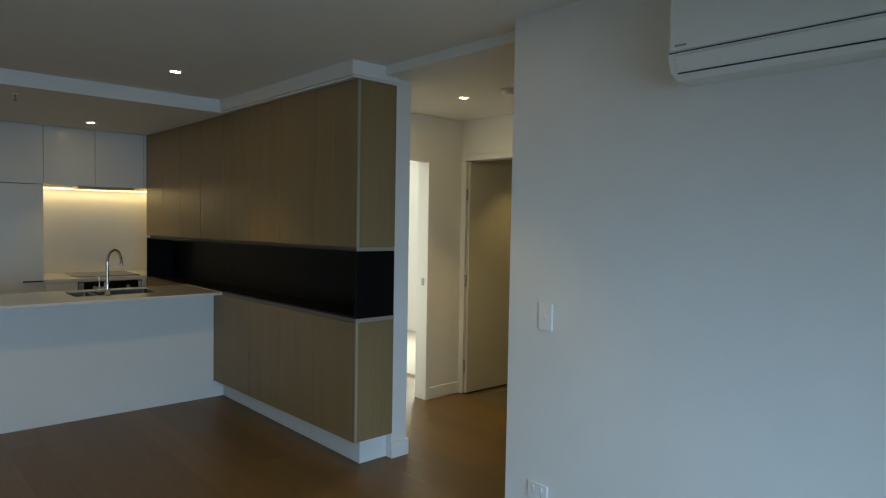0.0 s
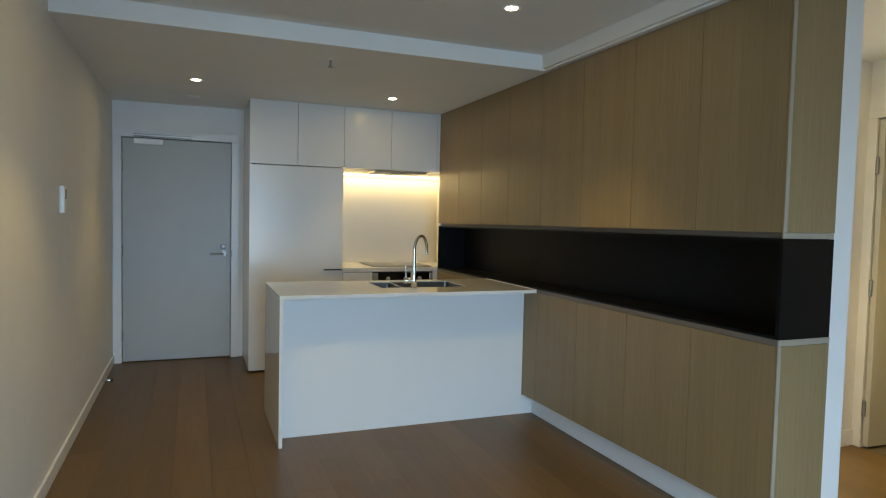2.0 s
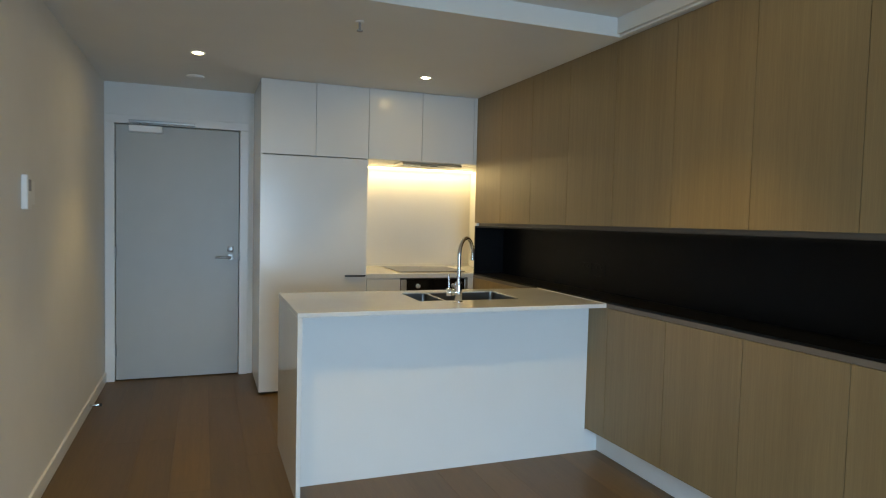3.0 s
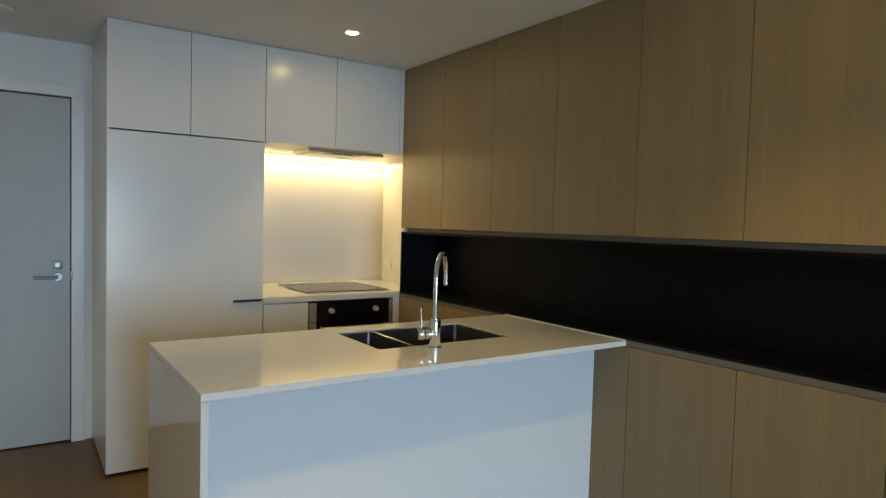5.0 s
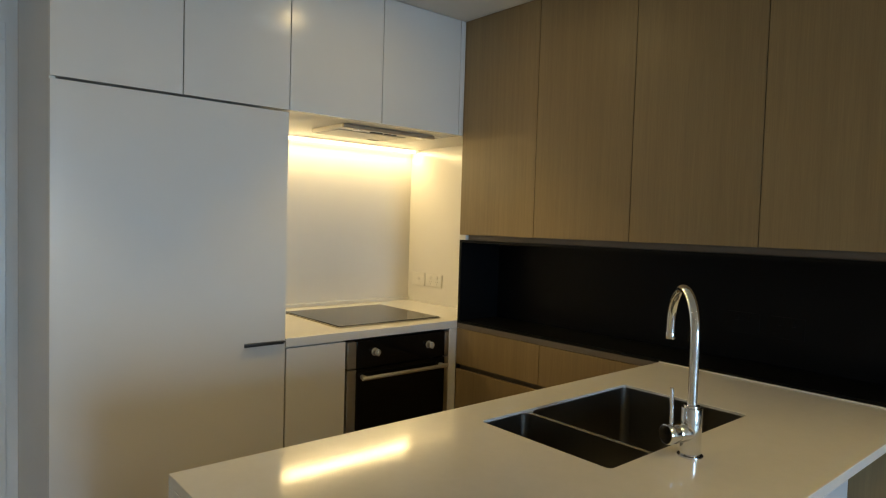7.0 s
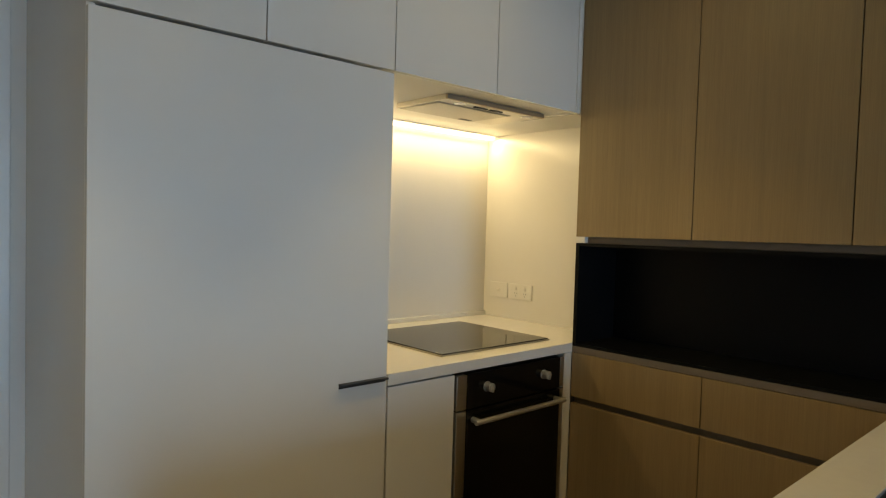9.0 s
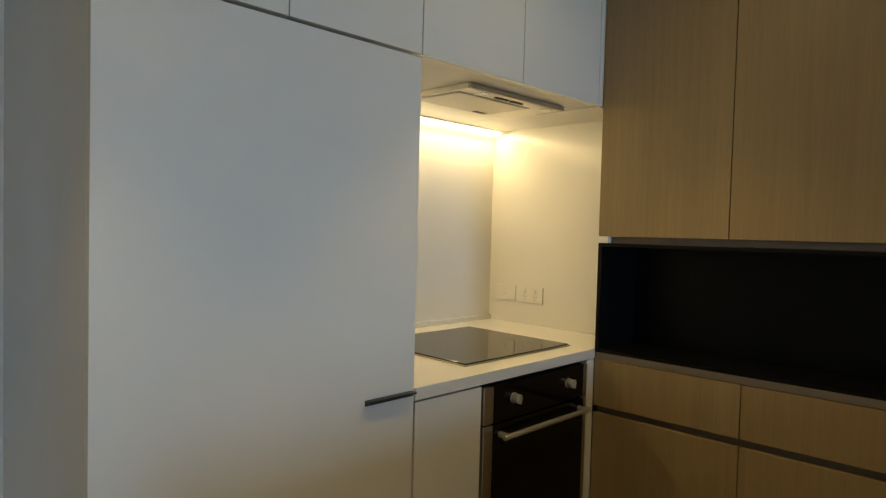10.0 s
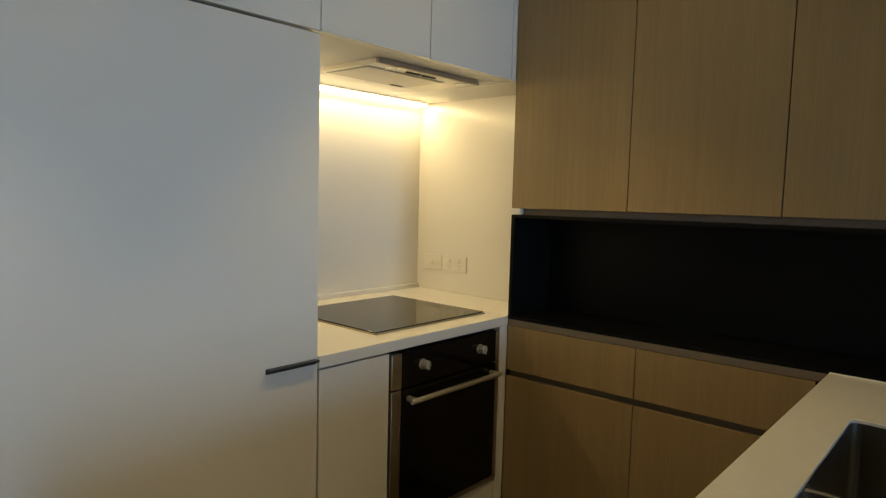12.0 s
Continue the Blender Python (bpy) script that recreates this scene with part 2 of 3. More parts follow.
# partition behind the joinery, ending in a white nib beside the timber end panel
wall("wall_partition", box(0.288, 0.415, -3.765, 0.77, 0, 2.6, 0.004), "white painted partition wall behind the kitchen joinery")
bm = box(1.335, 1.72, -2.90, -2.79, 0, 2.6)
box(0.415, 0.52, -2.90, -2.79, 0, 2.6, bm=bm)
box(0.52, 1.335, -2.90, -2.79, 2.04, 2.6, bm=bm)
wall("wall_hall_north", bm, "white painted hall wall with the bedroom doorway")
bm = box(1.72, 1.82, -2.91, -2.79, 0, 2.6)
box(1.546, 1.82, -6.6, -3.800, 0, 2.6, 0.003, bm=bm)
box(1.72, 1.82, -3.800, -2.91, 2.07, 2.6, bm=bm)
wall("wall_hall_east", bm, "white painted hall wall with the bathroom doorway")
wall("wall_hall_south", box(0.19, 1.82, -6.7, -6.6, 0, 2.6), "white painted wall at the end of the hall")
bm = box(1.82, 3.3, -2.80, -2.70, 0, 2.6)
box(3.1, 3.2, -4.7, -2.80, 0, 2.6, bm=bm)
box(1.82, 3.1, -4.8, -4.7, 0, 2.6, bm=bm)
solid("wall_bathroom", bm, mat("bathroom_wall_paint", (0.66, 0.62, 0.50), 0.4, noise_scale=6, vary=0.03), "cream bathroom walls seen past the open door", "wall", kind="structure")
bm = box(0.415, 3.5, 0.9, 1.0, 0, 2.6)
box(3.4, 3.5, -2.80, -2.2, 0, 2.6, bm=bm)
box(3.4, 3.5, -0.4, 0.9, 0, 2.6, bm=bm)
box(3.4, 3.5, -2.2, -0.4, 0, 0.6, bm=bm)
box(3.4, 3.5, -2.2, -0.4, 2.2, 2.6, bm=bm)
box(1.82, 3.4, -2.79, -2.70, 0, 2.6, bm=bm)
wall("wall_bedroom", bm, "white bedroom walls in bright daylight")

solid("ceiling_living", box(XW, 0.19, YS, YB, ZL, 2.60), CEIL, "matt white plasterboard living-room ceiling", "ceiling", kind="structure")
bm = box(XW, 0.42, YB, 0.9, ZK, 2.60)
solid("ceiling_kitchen", bm, CEIL, "matt white lowered plasterboard ceiling over the kitchen", "ceiling", kind="structure")
bm = box(-0.052, 0.288, -3.795, YB - 0.002, ZK + 0.012, ZL - 0.001, 0.002)
solid("bulkhead_beam", bm, CEIL, "white plasterboard bulkhead above the timber wall cupboards", "bulkhead", kind="structure")
solid("trim_bulkhead", box(-0.034, 0.285, -3.787, YB - 0.003, ZK, ZK + 0.011, 0.001), TRIM, "thin white trim between bulkhead and cupboards", "trim", kind="structure")
# unseen cover, added only so no sky light leaks past the ceilings
solid("ceiling_slab", box(XW - 0.15, 3.55, YS - 0.15, 1.15, 2.601, 2.75), CEIL, "unseen slab added above the ceilings to block leaking sky light", "ceiling", kind="structure")
bm = box(0.19, 1.82, -6.6, -2.79, ZH, 2.55)
box(1.82, 3.2, -4.7, -2.8, ZH, 2.55, bm=bm)
box(0.415, 3.4, -2.79, 0.9, ZL, 2.6, bm=bm)
solid("ceiling_hall", bm, CEIL, "matt white hall ceiling, slightly lower", "ceiling", kind="structure")


def skirting(name, x0, x1, y0, y1, h, label="white painted timber skirting board"):
    return solid(name, box(x0, x1, y0, y1, 0, h, 0.003), TRIM, label, "skirting", kind="structure")


skirting("baseboard_west", XW, XW + 0.014, YS, YN - 0.01, 0.078)
skirting("baseboard_east", XE - 0.014, XE, YS, -4.93, 0.078)
skirting("baseboard_east_end", XE - 0.014, 0.204, -4.944, -4.93, 0.078)
skirting("baseboard_nib", 0.286, 0.428, -3.779, -3.765, 0.10)
skirting("baseboard_nib_return", 0.415, 0.429, -3.765, -2.90, 0.10)
skirting("baseboard_hall", 1.372, 1.72, -2.914, -2.90, 0.10)
skirting("baseboard_hall_east", 1.532, 1.546, -6.6, -3.800, 0.085)
skirting("baseboard_hall_reveal", 1.532, 1.707, -3.800, -3.788, 0.085)
skirting("baseboard_bathroom", 3.086, 3.1, -4.7, -2.80, 0.09)


def door_frame(name, pieces, label):
    bm = bmesh.new()
    for p in pieces:
        box(*p, 0.003, bm=bm)
    return solid(name, bm, TRIM, label, "door frame", kind="structure")


door_frame("trim_entry", [(-2.826, -2.757, YN - 0.02, YN + 0.13, 0, 2.030), (-1.829, -1.760, YN - 0.02, YN + 0.13, 0, 2.030),
                          (-2.826, -1.760, YN - 0.02, YN + 0.13, 2.030, 2.095)], "off-white painted steel frame of the entry door")
door_frame("trim_bathroom", [(1.708, 1.835, -2.958, -2.900, 0, 2.04), (1.708, 1.835, -3.799, -3.780, 0, 2.04), (1.708, 1.835, -3.799, -2.900, 2.04, 2.085)],
           "white painted frame of the bathroom doorway")
door_frame("trim_bedroom", [(1.318, 1.372, -2.915, -2.775, 0, 2.0), (0.52, 0.56, -2.915, -2.775, 0, 2.0), (0.52, 1.372, -2.915, -2.775, 2.0, 2.04)],
           "white painted frame of the bedroom doorway")

w1 = thing("window_1", (-1.75, YS, 0.12), "tall clear living-room window in a plain frame", "window", kind="structure")
bm = box(-2.68, -2.63, YS - 0.10, YS - 0.04, 0.12, 2.22, 0.003)
box(-0.87, -0.82, YS - 0.10, YS - 0.04, 0.12, 2.22, 0.003, bm=bm)
box(-2.63, -0.87, YS - 0.10, YS - 0.04, 0.12, 0.17, 0.003, bm=bm)
box(-2.63, -0.87, YS - 0.10, YS - 0.04, 2.17, 2.22, 0.003, bm=bm)
part("window_frame", bm, TRIM, w1)
pane = part("pane", box(-2.63, -0.87, YS - 0.075, YS - 0.069, 0.17, 2.17), GLASS, w1)
pane.visible_shadow = False
solid("ground", box(-400, 400, -400, 400, -3.3, -3.2), GROUND, "plain paved ground outside", "ground", kind="structure")

# ---- entry door ----
# added dark backing: blocks light and keeps the gap round the door dark
solid("wall_corridor", box(-2.83, -1.72, YN + 0.14, YN + 0.2, -0.004, 2.2), SHADOWGAP, "unseen dark backing added behind the entry door to block light", "wall", kind="structure")
d1 = thing("door_1", (-2.293, YN + 0.02, 0.0), "closed grey painted entry door with lever handle and closer", "door", kind="structure")
part("leaf", box(-2.752, -1.834, YN + 0.002, YN + 0.042, 0.009, 2.0225, 0.002), DOORP, d1, "flat grey painted leaf")
h = part("door_handle", cyl((-1.898, YN + 0.002, 0.985), (-1.898, YN - 0.012, 0.985), 0.026, bevel=0.002), SATIN, d1, "satin metal lever on round rose")
bm = cyl((-1.898, YN - 0.010, 0.985), (-1.898, YN - 0.055, 0.985), 0.010)
merge(bm, tube([(-1.898, YN - 0.05, 0.985), (-1.915, YN - 0.056, 0.985), (-1.96, YN - 0.056, 0.985), (-2.02, YN - 0.055, 0.985)], 0.009))
part("lever", bm, SATIN, h)
bm = box(-1.922, -1.874, YN - 0.010, YN + 0.003, 1.030, 1.078, 0.006)
cyl((-1.898, YN - 0.008, 1.054), (-1.898, YN - 0.020, 1.054), 0.014, bevel=0.002, bm=bm)
part("lock_cylinder", bm, SATIN, d1, "square satin metal lock")
for hz in (0.25, 1.02, 1.77):
    part("hinge", cyl((-2.7545, YN - 0.008, hz - 0.05), (-2.7545, YN - 0.008, hz + 0.05), 0.008, seg=12), SATIN, d1)
bm = box(-2.655, -2.415, YN - 0.058, YN + 0.002, 1.966, 2.018, 0.006)
c1 = part("door_closer", bm, PLASTIC, d1, "white closer box at the head of the door")
part("closer_arm", box(-2.655, -2.175, YN - 0.060, YN - 0.022, 2.036, 2.058, 0.004), SATIN, c1, "slide rail of the closer")
part("pivot", cyl((-2.575, YN - 0.035, 2.012), (-2.575, YN - 0.035, 2.042), 0.009, seg=12), SATIN, c1)
part("strike_plate", box(-1.834, -1.822, YN - 0.022, YN - 0.012, 0.96, 1.02, 0.002), SATIN, d1)

ds = thing("door_stop", (-2.79, -0.11, 0.0), "small chrome door stop on the skirting board", "door stop")
part("stem", cyl((-2.816, -0.11, 0.045), (-2.757, -0.11, 0.045), 0.008, seg=14, bevel=0.001), CHROME, ds)
part("rubber_tip", cyl((-2.757, -0.11, 0.045), (-2.742, -0.11, 0.045), 0.011, seg=14, bevel=0.002), DARK, ds)

ic = thing("intercom", (-2.83, -1.65, 1.42), "white intercom receiver on a wall plate", "intercom")
part("wall_plate", box(-2.83, -2.820, -1.628, -1.512, 1.375, 1.480, 0.003), PLASTIC, ic)
part("receiver", box(-2.83, -2.804, -1.708, -1.638, 1.352, 1.500, 0.007, seg=4), PLASTIC, ic)
part("screen", box(-2.805, -2.803, -1.695, -1.651, 1.43, 1.48, 0.0005), GREYP, ic, "small grey screen")

# ---- bathroom and bedroom seen through the doorways ----
d2 = thing("door_2", (1.80, -3.0, 0.0), "cream painted bathroom door standing open", "door", kind="structure")
turn = Matrix.Translation((1.720, -2.966, 0)) @ Matrix.Rotation(radians(-2), 4, "Z") @ Matrix.Translation((-1.815, 3.004, 0))
part("leaf", box(1.815, 2.595, -3.04, -3.004, 0.016, 2.030, 0.002, m=turn), DOORW, d2, "flat cream painted leaf")
bm = cyl((2.535, -3.038, 0.99), (2.535, -3.09, 0.99), 0.022, seg=20)
box(2.435, 2.545, -3.098, -3.082, 0.98, 1.0, 0.004, bm=bm)
bm.transform(turn)
part("door_handle", bm, SATIN, d2, "satin lever handle")
part("lock_plate", box(2.48, 2.56, -3.044, -3.04, 0.79, 0.84, 0.001, m=turn), SATIN, d2, "small metal privacy plate")
for hz in (0.25, 1.0, 1.75):
    bm = cyl((1.712, -2.972, hz - 0.05), (1.712, -2.972, hz + 0.05), 0.009, seg=12)
    box(1.7095, 1.745, -2.966, -2.9585, hz - 0.05, hz + 0.05, bm=bm)
    part("hinge", bm, SATIN, d2)
tr = thing("towel_rail", (3.06, -3.4, 1.05), "double metal towel rail on the bathroom wall", "towel rail")
part("bar", cyl((3.03, -4.3, 1.17), (3.03, -2.802, 1.17), 0.007, seg=12), DARK, tr, "thin dark upper bar")
part("shelf_bar", box(3.02, 3.06, -4.3, -2.802, 1.03, 1.065, 0.004), SATIN, tr)
for ry in (-4.25, -2.83):
    part("bracket", box(3.02, 3.1, ry - 0.01, ry + 0.01, 1.03, 1.18, 0.003), SATIN, tr)
sp = thing("strike_plate", (1.322, -2.86, 1.0), "small metal strike plate on the bedroom door frame", "strike plate")
part("plate", box(1.314, 1.319, -2.875, -2.845, 0.97, 1.03, 0.001), SATIN, sp)

# ---- ceiling fittings ----


def downlight(x, y, z):
    ob = thing("downlight", (x, y, z), "round recessed white downlight, switched on", "downlight", "ceiling downlights")
    bm = bmesh.new()
    n, prof = 32, [(0.046, 0.0), (0.046, -0.003), (0.042, -0.005), (0.034, -0.004), (0.026, 0.002)]
    rings = [[bm.verts.new((x + r * math.cos(2 * math.pi * k / n), y + r * math.sin(2 * math.pi * k / n), z + dz)) for k in range(n)] for r, dz in prof]
    for r0, r1 in zip(rings, rings[1:]):
        for k in range(n):
            bm.faces.new((r0[k], r0[(k + 1) % n], r1[(k + 1) % n], r1[k]))
    part("trim_ring", bm, PLASTIC, ob)
    part("lens", cyl((x, y, z - 0.0035), (x, y, z - 0.0005), 0.027, seg=32), LENS, ob, "glowing warm white lens")


for p in SPOTS:
    downlight(*p)


def smoke_detector(x, y, z, r):
    ob = thing("smoke_detector", (x, y, z), "round white smoke detector on the ceiling", "smoke detector", "smoke detectors")
    part("base", cyl((x, y, z - 0.014), (x, y, z - 0.0005), r, seg=32, bevel=0.003), PLASTIC, ob)
    part("cover", cyl((x, y, z - 0.040), (x, y, z - 0.014), r * 0.62, r * 0.92, seg=32, bevel=0.004), PLASTIC, ob)


smoke_detector(1.0, -4.07, ZH, 0.06)
cv = thing("ceiling_vent", (-2.17, 0.19, ZK), "flat round white vent in the ceiling near the door", "ceiling vent")
part("rim", cyl((-2.17, 0.19, ZK - 0.007), (-2.17, 0.19, ZK - 0.0005), 0.062, seg=36, bevel=0.002), PLASTIC, cv)
part("centre_disc", cyl((-2.17, 0.19, ZK - 0.010), (-2.17, 0.19, ZK - 0.007), 0.045, seg=36, bevel=0.001), PLASTIC, cv)
sk = thing("sprinkler", (-1.37, -1.62, ZK), "small metal sprinkler head hanging from the ceiling", "sprinkler")
part("rose", cyl((-1.37, -1.62, ZK - 0.006), (-1.37, -1.62, ZK), 0.022, seg=20, bevel=0.001), PLASTIC, sk)
part("stem", cyl((-1.37, -1.62, ZK - 0.045), (-1.37, -1.62, ZK - 0.006), 0.006, seg=10), GREYP, sk)
part("deflector", cyl((-1.37, -1.62, ZK - 0.050), (-1.37, -1.62, ZK - 0.045), 0.016, seg=14), GREYP, sk)

# ---- air conditioner and wall plates ----
AX0, AX1, AY0, AY1 = XE, -0.105, -6.72, -5.785
ac = thing("air_conditioner", (XE, -6.25, 2.07), "white wall-mounted split air conditioner, switched off", "air conditioner")
prof = [(0.07, 2.014), (-0.045, 2.014), (-0.085, 2.032), (-0.108, 2.07), (-0.112, 2.092), (-0.112, 2.277), (-0.098, 2.304), (-0.06, 2.31), (0.07, 2.31)]
bm = bmesh.new()
ends = [[bm.verts.new((px, y, pz)) for px, pz in prof] for y in (AY0, AY1)]
for k in range(len(prof)):
    bm.faces.new((ends[0][k], ends[0][(k + 1) % len(prof)], ends[1][(k + 1) % len(prof)], ends[1][k]))
bm.faces.new(ends[0])
bm.faces.new(ends[1][::-1])
bmesh.ops.bevel(bm, geom=[e for e in bm.edges if abs(e.verts[0].co.y - e.verts[1].co.y) < 1e-6], offset=0.010, segments=3, affect="EDGES")
part("body", bm, PLASTIC, ac)
part("front_panel", box(-0.118, -0.108, AY0 + 0.015, AY1 - 0.015, 2.1, 2.294, 0.004), PLASTIC, ac)
# the body has no openings: dark strips paint the shade of both slots
part("panel_gap", box(-0.1135, -0.105, AY0 + 0.012, AY1 - 0.012, 2.0935, 2.0975), DARK, ac, "dark strip painting the shaded slot under the front panel")
flap_m = Matrix.Translation((-0.103, 0, 2.059)) @ Matrix.Rotation(radians(-32), 4, "Y")
part("flap", box(-0.004, 0.004, AY0 + 0.035, AY1 - 0.035, -0.027, 0.030, 0.002, m=flap_m), PLASTIC, ac)
part("flap_gap", box(-0.0875, -0.080, AY0 + 0.032, AY1 - 0.032, 2.029, 2.0325), DARK, ac, "dark strip painting the shaded slot under the flap")
part("badge", box(-0.1195, -0.1175, AY1 - 0.075, AY1 - 0.035, 2.114, 2.12), GREYP, ac, "small grey maker's mark")

def plate_on_wall(name, label, cat, x, sign, y0, y1, z0, z1, kind):
    """A wall plate on a wall facing along x: sign -1 looks to -x. Rockers and sockets as its parts."""
    ob = thing(name, (x, (y0 + y1) / 2, (z0 + z1) / 2), label, cat, "wall plates")
    deep = kind.get("deep", 0.009)
    a, b = sorted((x, x + sign * deep))
    part("plate", box(a, b, y0, y1, z0, z1, deep * 0.2), kind["mat"], ob)
    f = x + sign * deep
    for fy, fz, wy, wz in kind["rockers"]:
        cy, cz = y0 + fy * (y1 - y0), z0 + fz * (z1 - z0)
        a, b = sorted((f, f + sign * 0.004))
        part("rocker", box(a, b, cy - wy, cy + wy, cz - wz, cz + wz, 0.0025), kind["mat"], ob)
    for fy, fz in kind["sockets"]:
        cy, cz = y0 + fy * (y1 - y0), z0 + fz * (z1 - z0)
        bm = bmesh.new()
        for oy, oz, rot in ((-0.0065, 0.004, 30), (0.0065, 0.004, -30), (0, -0.009, 0)):
            a, b = sorted((f - sign * 0.001, f + sign * 0.0006))
            box(a, b, -0.0012, 0.0012, -0.004, 0.004, bm=bm, m=Matrix.Translation((0, cy + oy, cz + oz)) @ Matrix.Rotation(radians(rot), 4, "X"))
        part("socket", bm, GREYP, ob, "slots of a power socket")
    return ob


DOUBLE = {"mat": PLASTIC, "rockers": [(0.30, 0.72, 0.007, 0.009), (0.70, 0.72, 0.007, 0.009)], "sockets": [(0.30, 0.34), (0.70, 0.34)]}
ISOLATOR = {"mat": PLASTIC, "rockers": [(0.5, 0.5, 0.011, 0.008)], "sockets": []}
SWITCH = {"mat": PLASTIC, "rockers": [(0.5, 0.5, 0.007, 0.011)], "sockets": []}
BLACKPLATE = {"mat": BLACK, "deep": 0.003, "rockers": [(0.30, 0.72, 0.007, 0.009), (0.70, 0.72, 0.007, 0.009)], "sockets": []}
plate_on_wall("light_switch", "white single light switch on the wall", "light switch", XE, -1, -5.190, -5.115, 1.035, 1.152, SWITCH)
plate_on_wall("power_outlet", "white double power outlet low on the wall", "power outlet", XE, -1, -5.185, -5.075, 0.262, 0.335, DOUBLE)

# ---- kitchen: white joinery ----
SX, SY = 0.28, 0.762          # side and back of the cooking recess
FRX0, FRX1 = -1.72, -0.913    # tall cupboard


def door_panel(x0, x1, z0, z1, y=0.0, t=0.019):
    return box(x0, x1, y, y + t, z0, z1, 0.0015)


tc_ = thing("tall_cabinet", (-1.32, 0.3, 0.0), "tall white satin cabinet with one closed full-height door", "tall cabinet")
part("side_panel", box(FRX0, FRX0 + 0.018, 0.0202, YN, 0.018, ZK - 0.002, 0.0005), WHITE, tc_)
part("side_panel", box(FRX1 - 0.018, FRX1, 0.022, SY, 0.10, 1.794), CARC, tc_)
part("bottom_shelf", box(FRX0 + 0.018, FRX1 - 0.018, 0.03, 0.68, 0.10, 0.118), CARC, tc_)
part("top_shelf", box(FRX0 + 0.018, FRX1 - 0.018, 0.023, 0.68, 1.776, 1.794), CARC, tc_)
td = part("door", box(FRX0, FRX1 - 0.002, 0.0, 0.0195, 0.020, 1.790, 0.0015), WHITE, tc_)
bm = box(-1.084, -0.922, -0.020, -0.001, 0.888, 0.8945, 0.001)
box(-1.084, -0.922, -0.004, -0.0005, 0.880, 0.8945, 0.0005, bm=bm)
part("handle", bm, HANDLEM, td, "slim black edge pull")
part("kick", box(FRX0 + 0.02, FRX1 - 0.02, 0.05, 0.066, 0.0, 0.10), SHADOWGAP, tc_, "recessed plinth, coloured dark as shade")

UP = [(-1.72, -1.319), (-1.319, -0.913), (-0.913, -0.476), (-0.476, -0.028)]
for i, (x0, x1) in enumerate(UP):
    z0 = 1.800
    oc = thing("overhead_cabinet", ((x0 + x1) / 2, 0.3, z0), "white satin overhead cabinet, closed" + (", above the tall cabinet" if i < 2 else ", above the cooktop"),
               "wall cabinet", "white overhead cabinets")
    part("body", box(x0 + (0.0185 if i == 0 else 0.0005), x1 - 0.0005, 0.0205, YN if i < 2 else SY, z0, ZK - 0.001), CARC, oc)
    part("door", door_panel(x0 + (0.0 if i == 0 else 0.0018), x1 - 0.0018, z0 - 0.001, ZK - 0.003), WHITE, oc)
fl = thing("filler_panel", (-0.013, 0.01, 1.8), "narrow white filler strip beside the timber cupboards", "filler panel")
part("panel", box(-0.0265, -0.001, 0.0, 0.30, 1.799, ZK - 0.002, 0.001), WHITE, fl)
rf = thing("soffit_panel", (0.13, 0.4, 1.8), "white panel closing the top of the cooking recess", "soffit panel")
part("panel", box(-0.0265, SX, 0.02, SY, 1.800, 1.816), CARC, rf)
part("side_top", box(-0.001, SX, 0.002, 0.30, 1.816, ZK - 0.002), CARC, rf)
wl = thing("splashback", (0.0, SY, 0.9), "white glossy splashback panels behind and beside the cooktop", "splashback")
part("back_panel", box(FRX1, SX, SY - 0.006, SY + 0.006, 0.9, 1.80), mat("splash_panel", (0.74, 0.72, 0.68), 0.22, noise_scale=5, vary=0.02), wl)
part("side_panel", box(SX - 0.006, SX + 0.006, 0.004, SY - 0.006, 0.9, 1.80), MATS["splash_panel"], wl)
part("upstand", box(FRX1, SX - 0.006, SY - 0.018, SY - 0.006, 0.9, 0.920, 0.001), STONE, wl)
bt = thing("benchtop", (-0.45, 0.3, 0.9), "white stone kitchen benchtop beside the tall cabinet", "benchtop")
bm = box(FRX1, -0.001, -0.004, SY - 0.006, 0.864, 0.900, 0.002)
box(-0.001, SX - 0.006, 0.004, SY - 0.006, 0.864, 0.900, bm=bm)
part("slab", bm, STONE, bt)
bc = thing("base_cabinet", (-0.77, 0.3, 0.0), "narrow white base cabinet between tall cabinet and oven", "base cabinet")
part("body", box(-0.910, -0.632, 0.021, 0.70, 0.10, 0.862), CARC, bc)
part("door", door_panel(-0.908, -0.634, 0.10, 0.858), WHITE, bc)
part("kick", box(-0.910, -0.632, 0.05, 0.066, 0, 0.10), SHADOWGAP, bc)
pt = thing("end_post", (-0.027, 0.01, 0.0), "narrow white post between oven and timber cupboards", "filler panel")
part("post", box(-0.050, -0.002, -0.002, 0.06, 0.0, 0.863, 0.0015), WHITE, pt)

ov = thing("oven", (-0.34, 0.25, 0.25), "built-in oven with black glass and steel side strips", "oven")
OX0, OX1, OZ0, OZ1 = -0.630, -0.052, 0.262, 0.858
part("body", box(OX0 + 0.012, OX1 - 0.012, 0.012, 0.55, OZ0, OZ1 - 0.005), DARK, ov, "dark oven casing")
for a, b in ((OX0 + 0.003, OX0 + 0.048), (OX1 - 0.030, OX1 - 0.002)):
    part("side_strip", box(a, b, -0.006, 0.013, OZ0 + 0.004, 0.731, 0.002), STEEL, ov, "brushed steel strip")
    part("panel_strip", box(a, b, -0.006, 0.013, 0.736, OZ1 - 0.006, 0.002), STEEL, ov, "brushed steel strip")
part("control_panel", box(OX0 + 0.048, OX1 - 0.030, -0.009, 0.012, 0.736, OZ1 - 0.004, 0.002), BGLASS, ov, "black glass control panel")
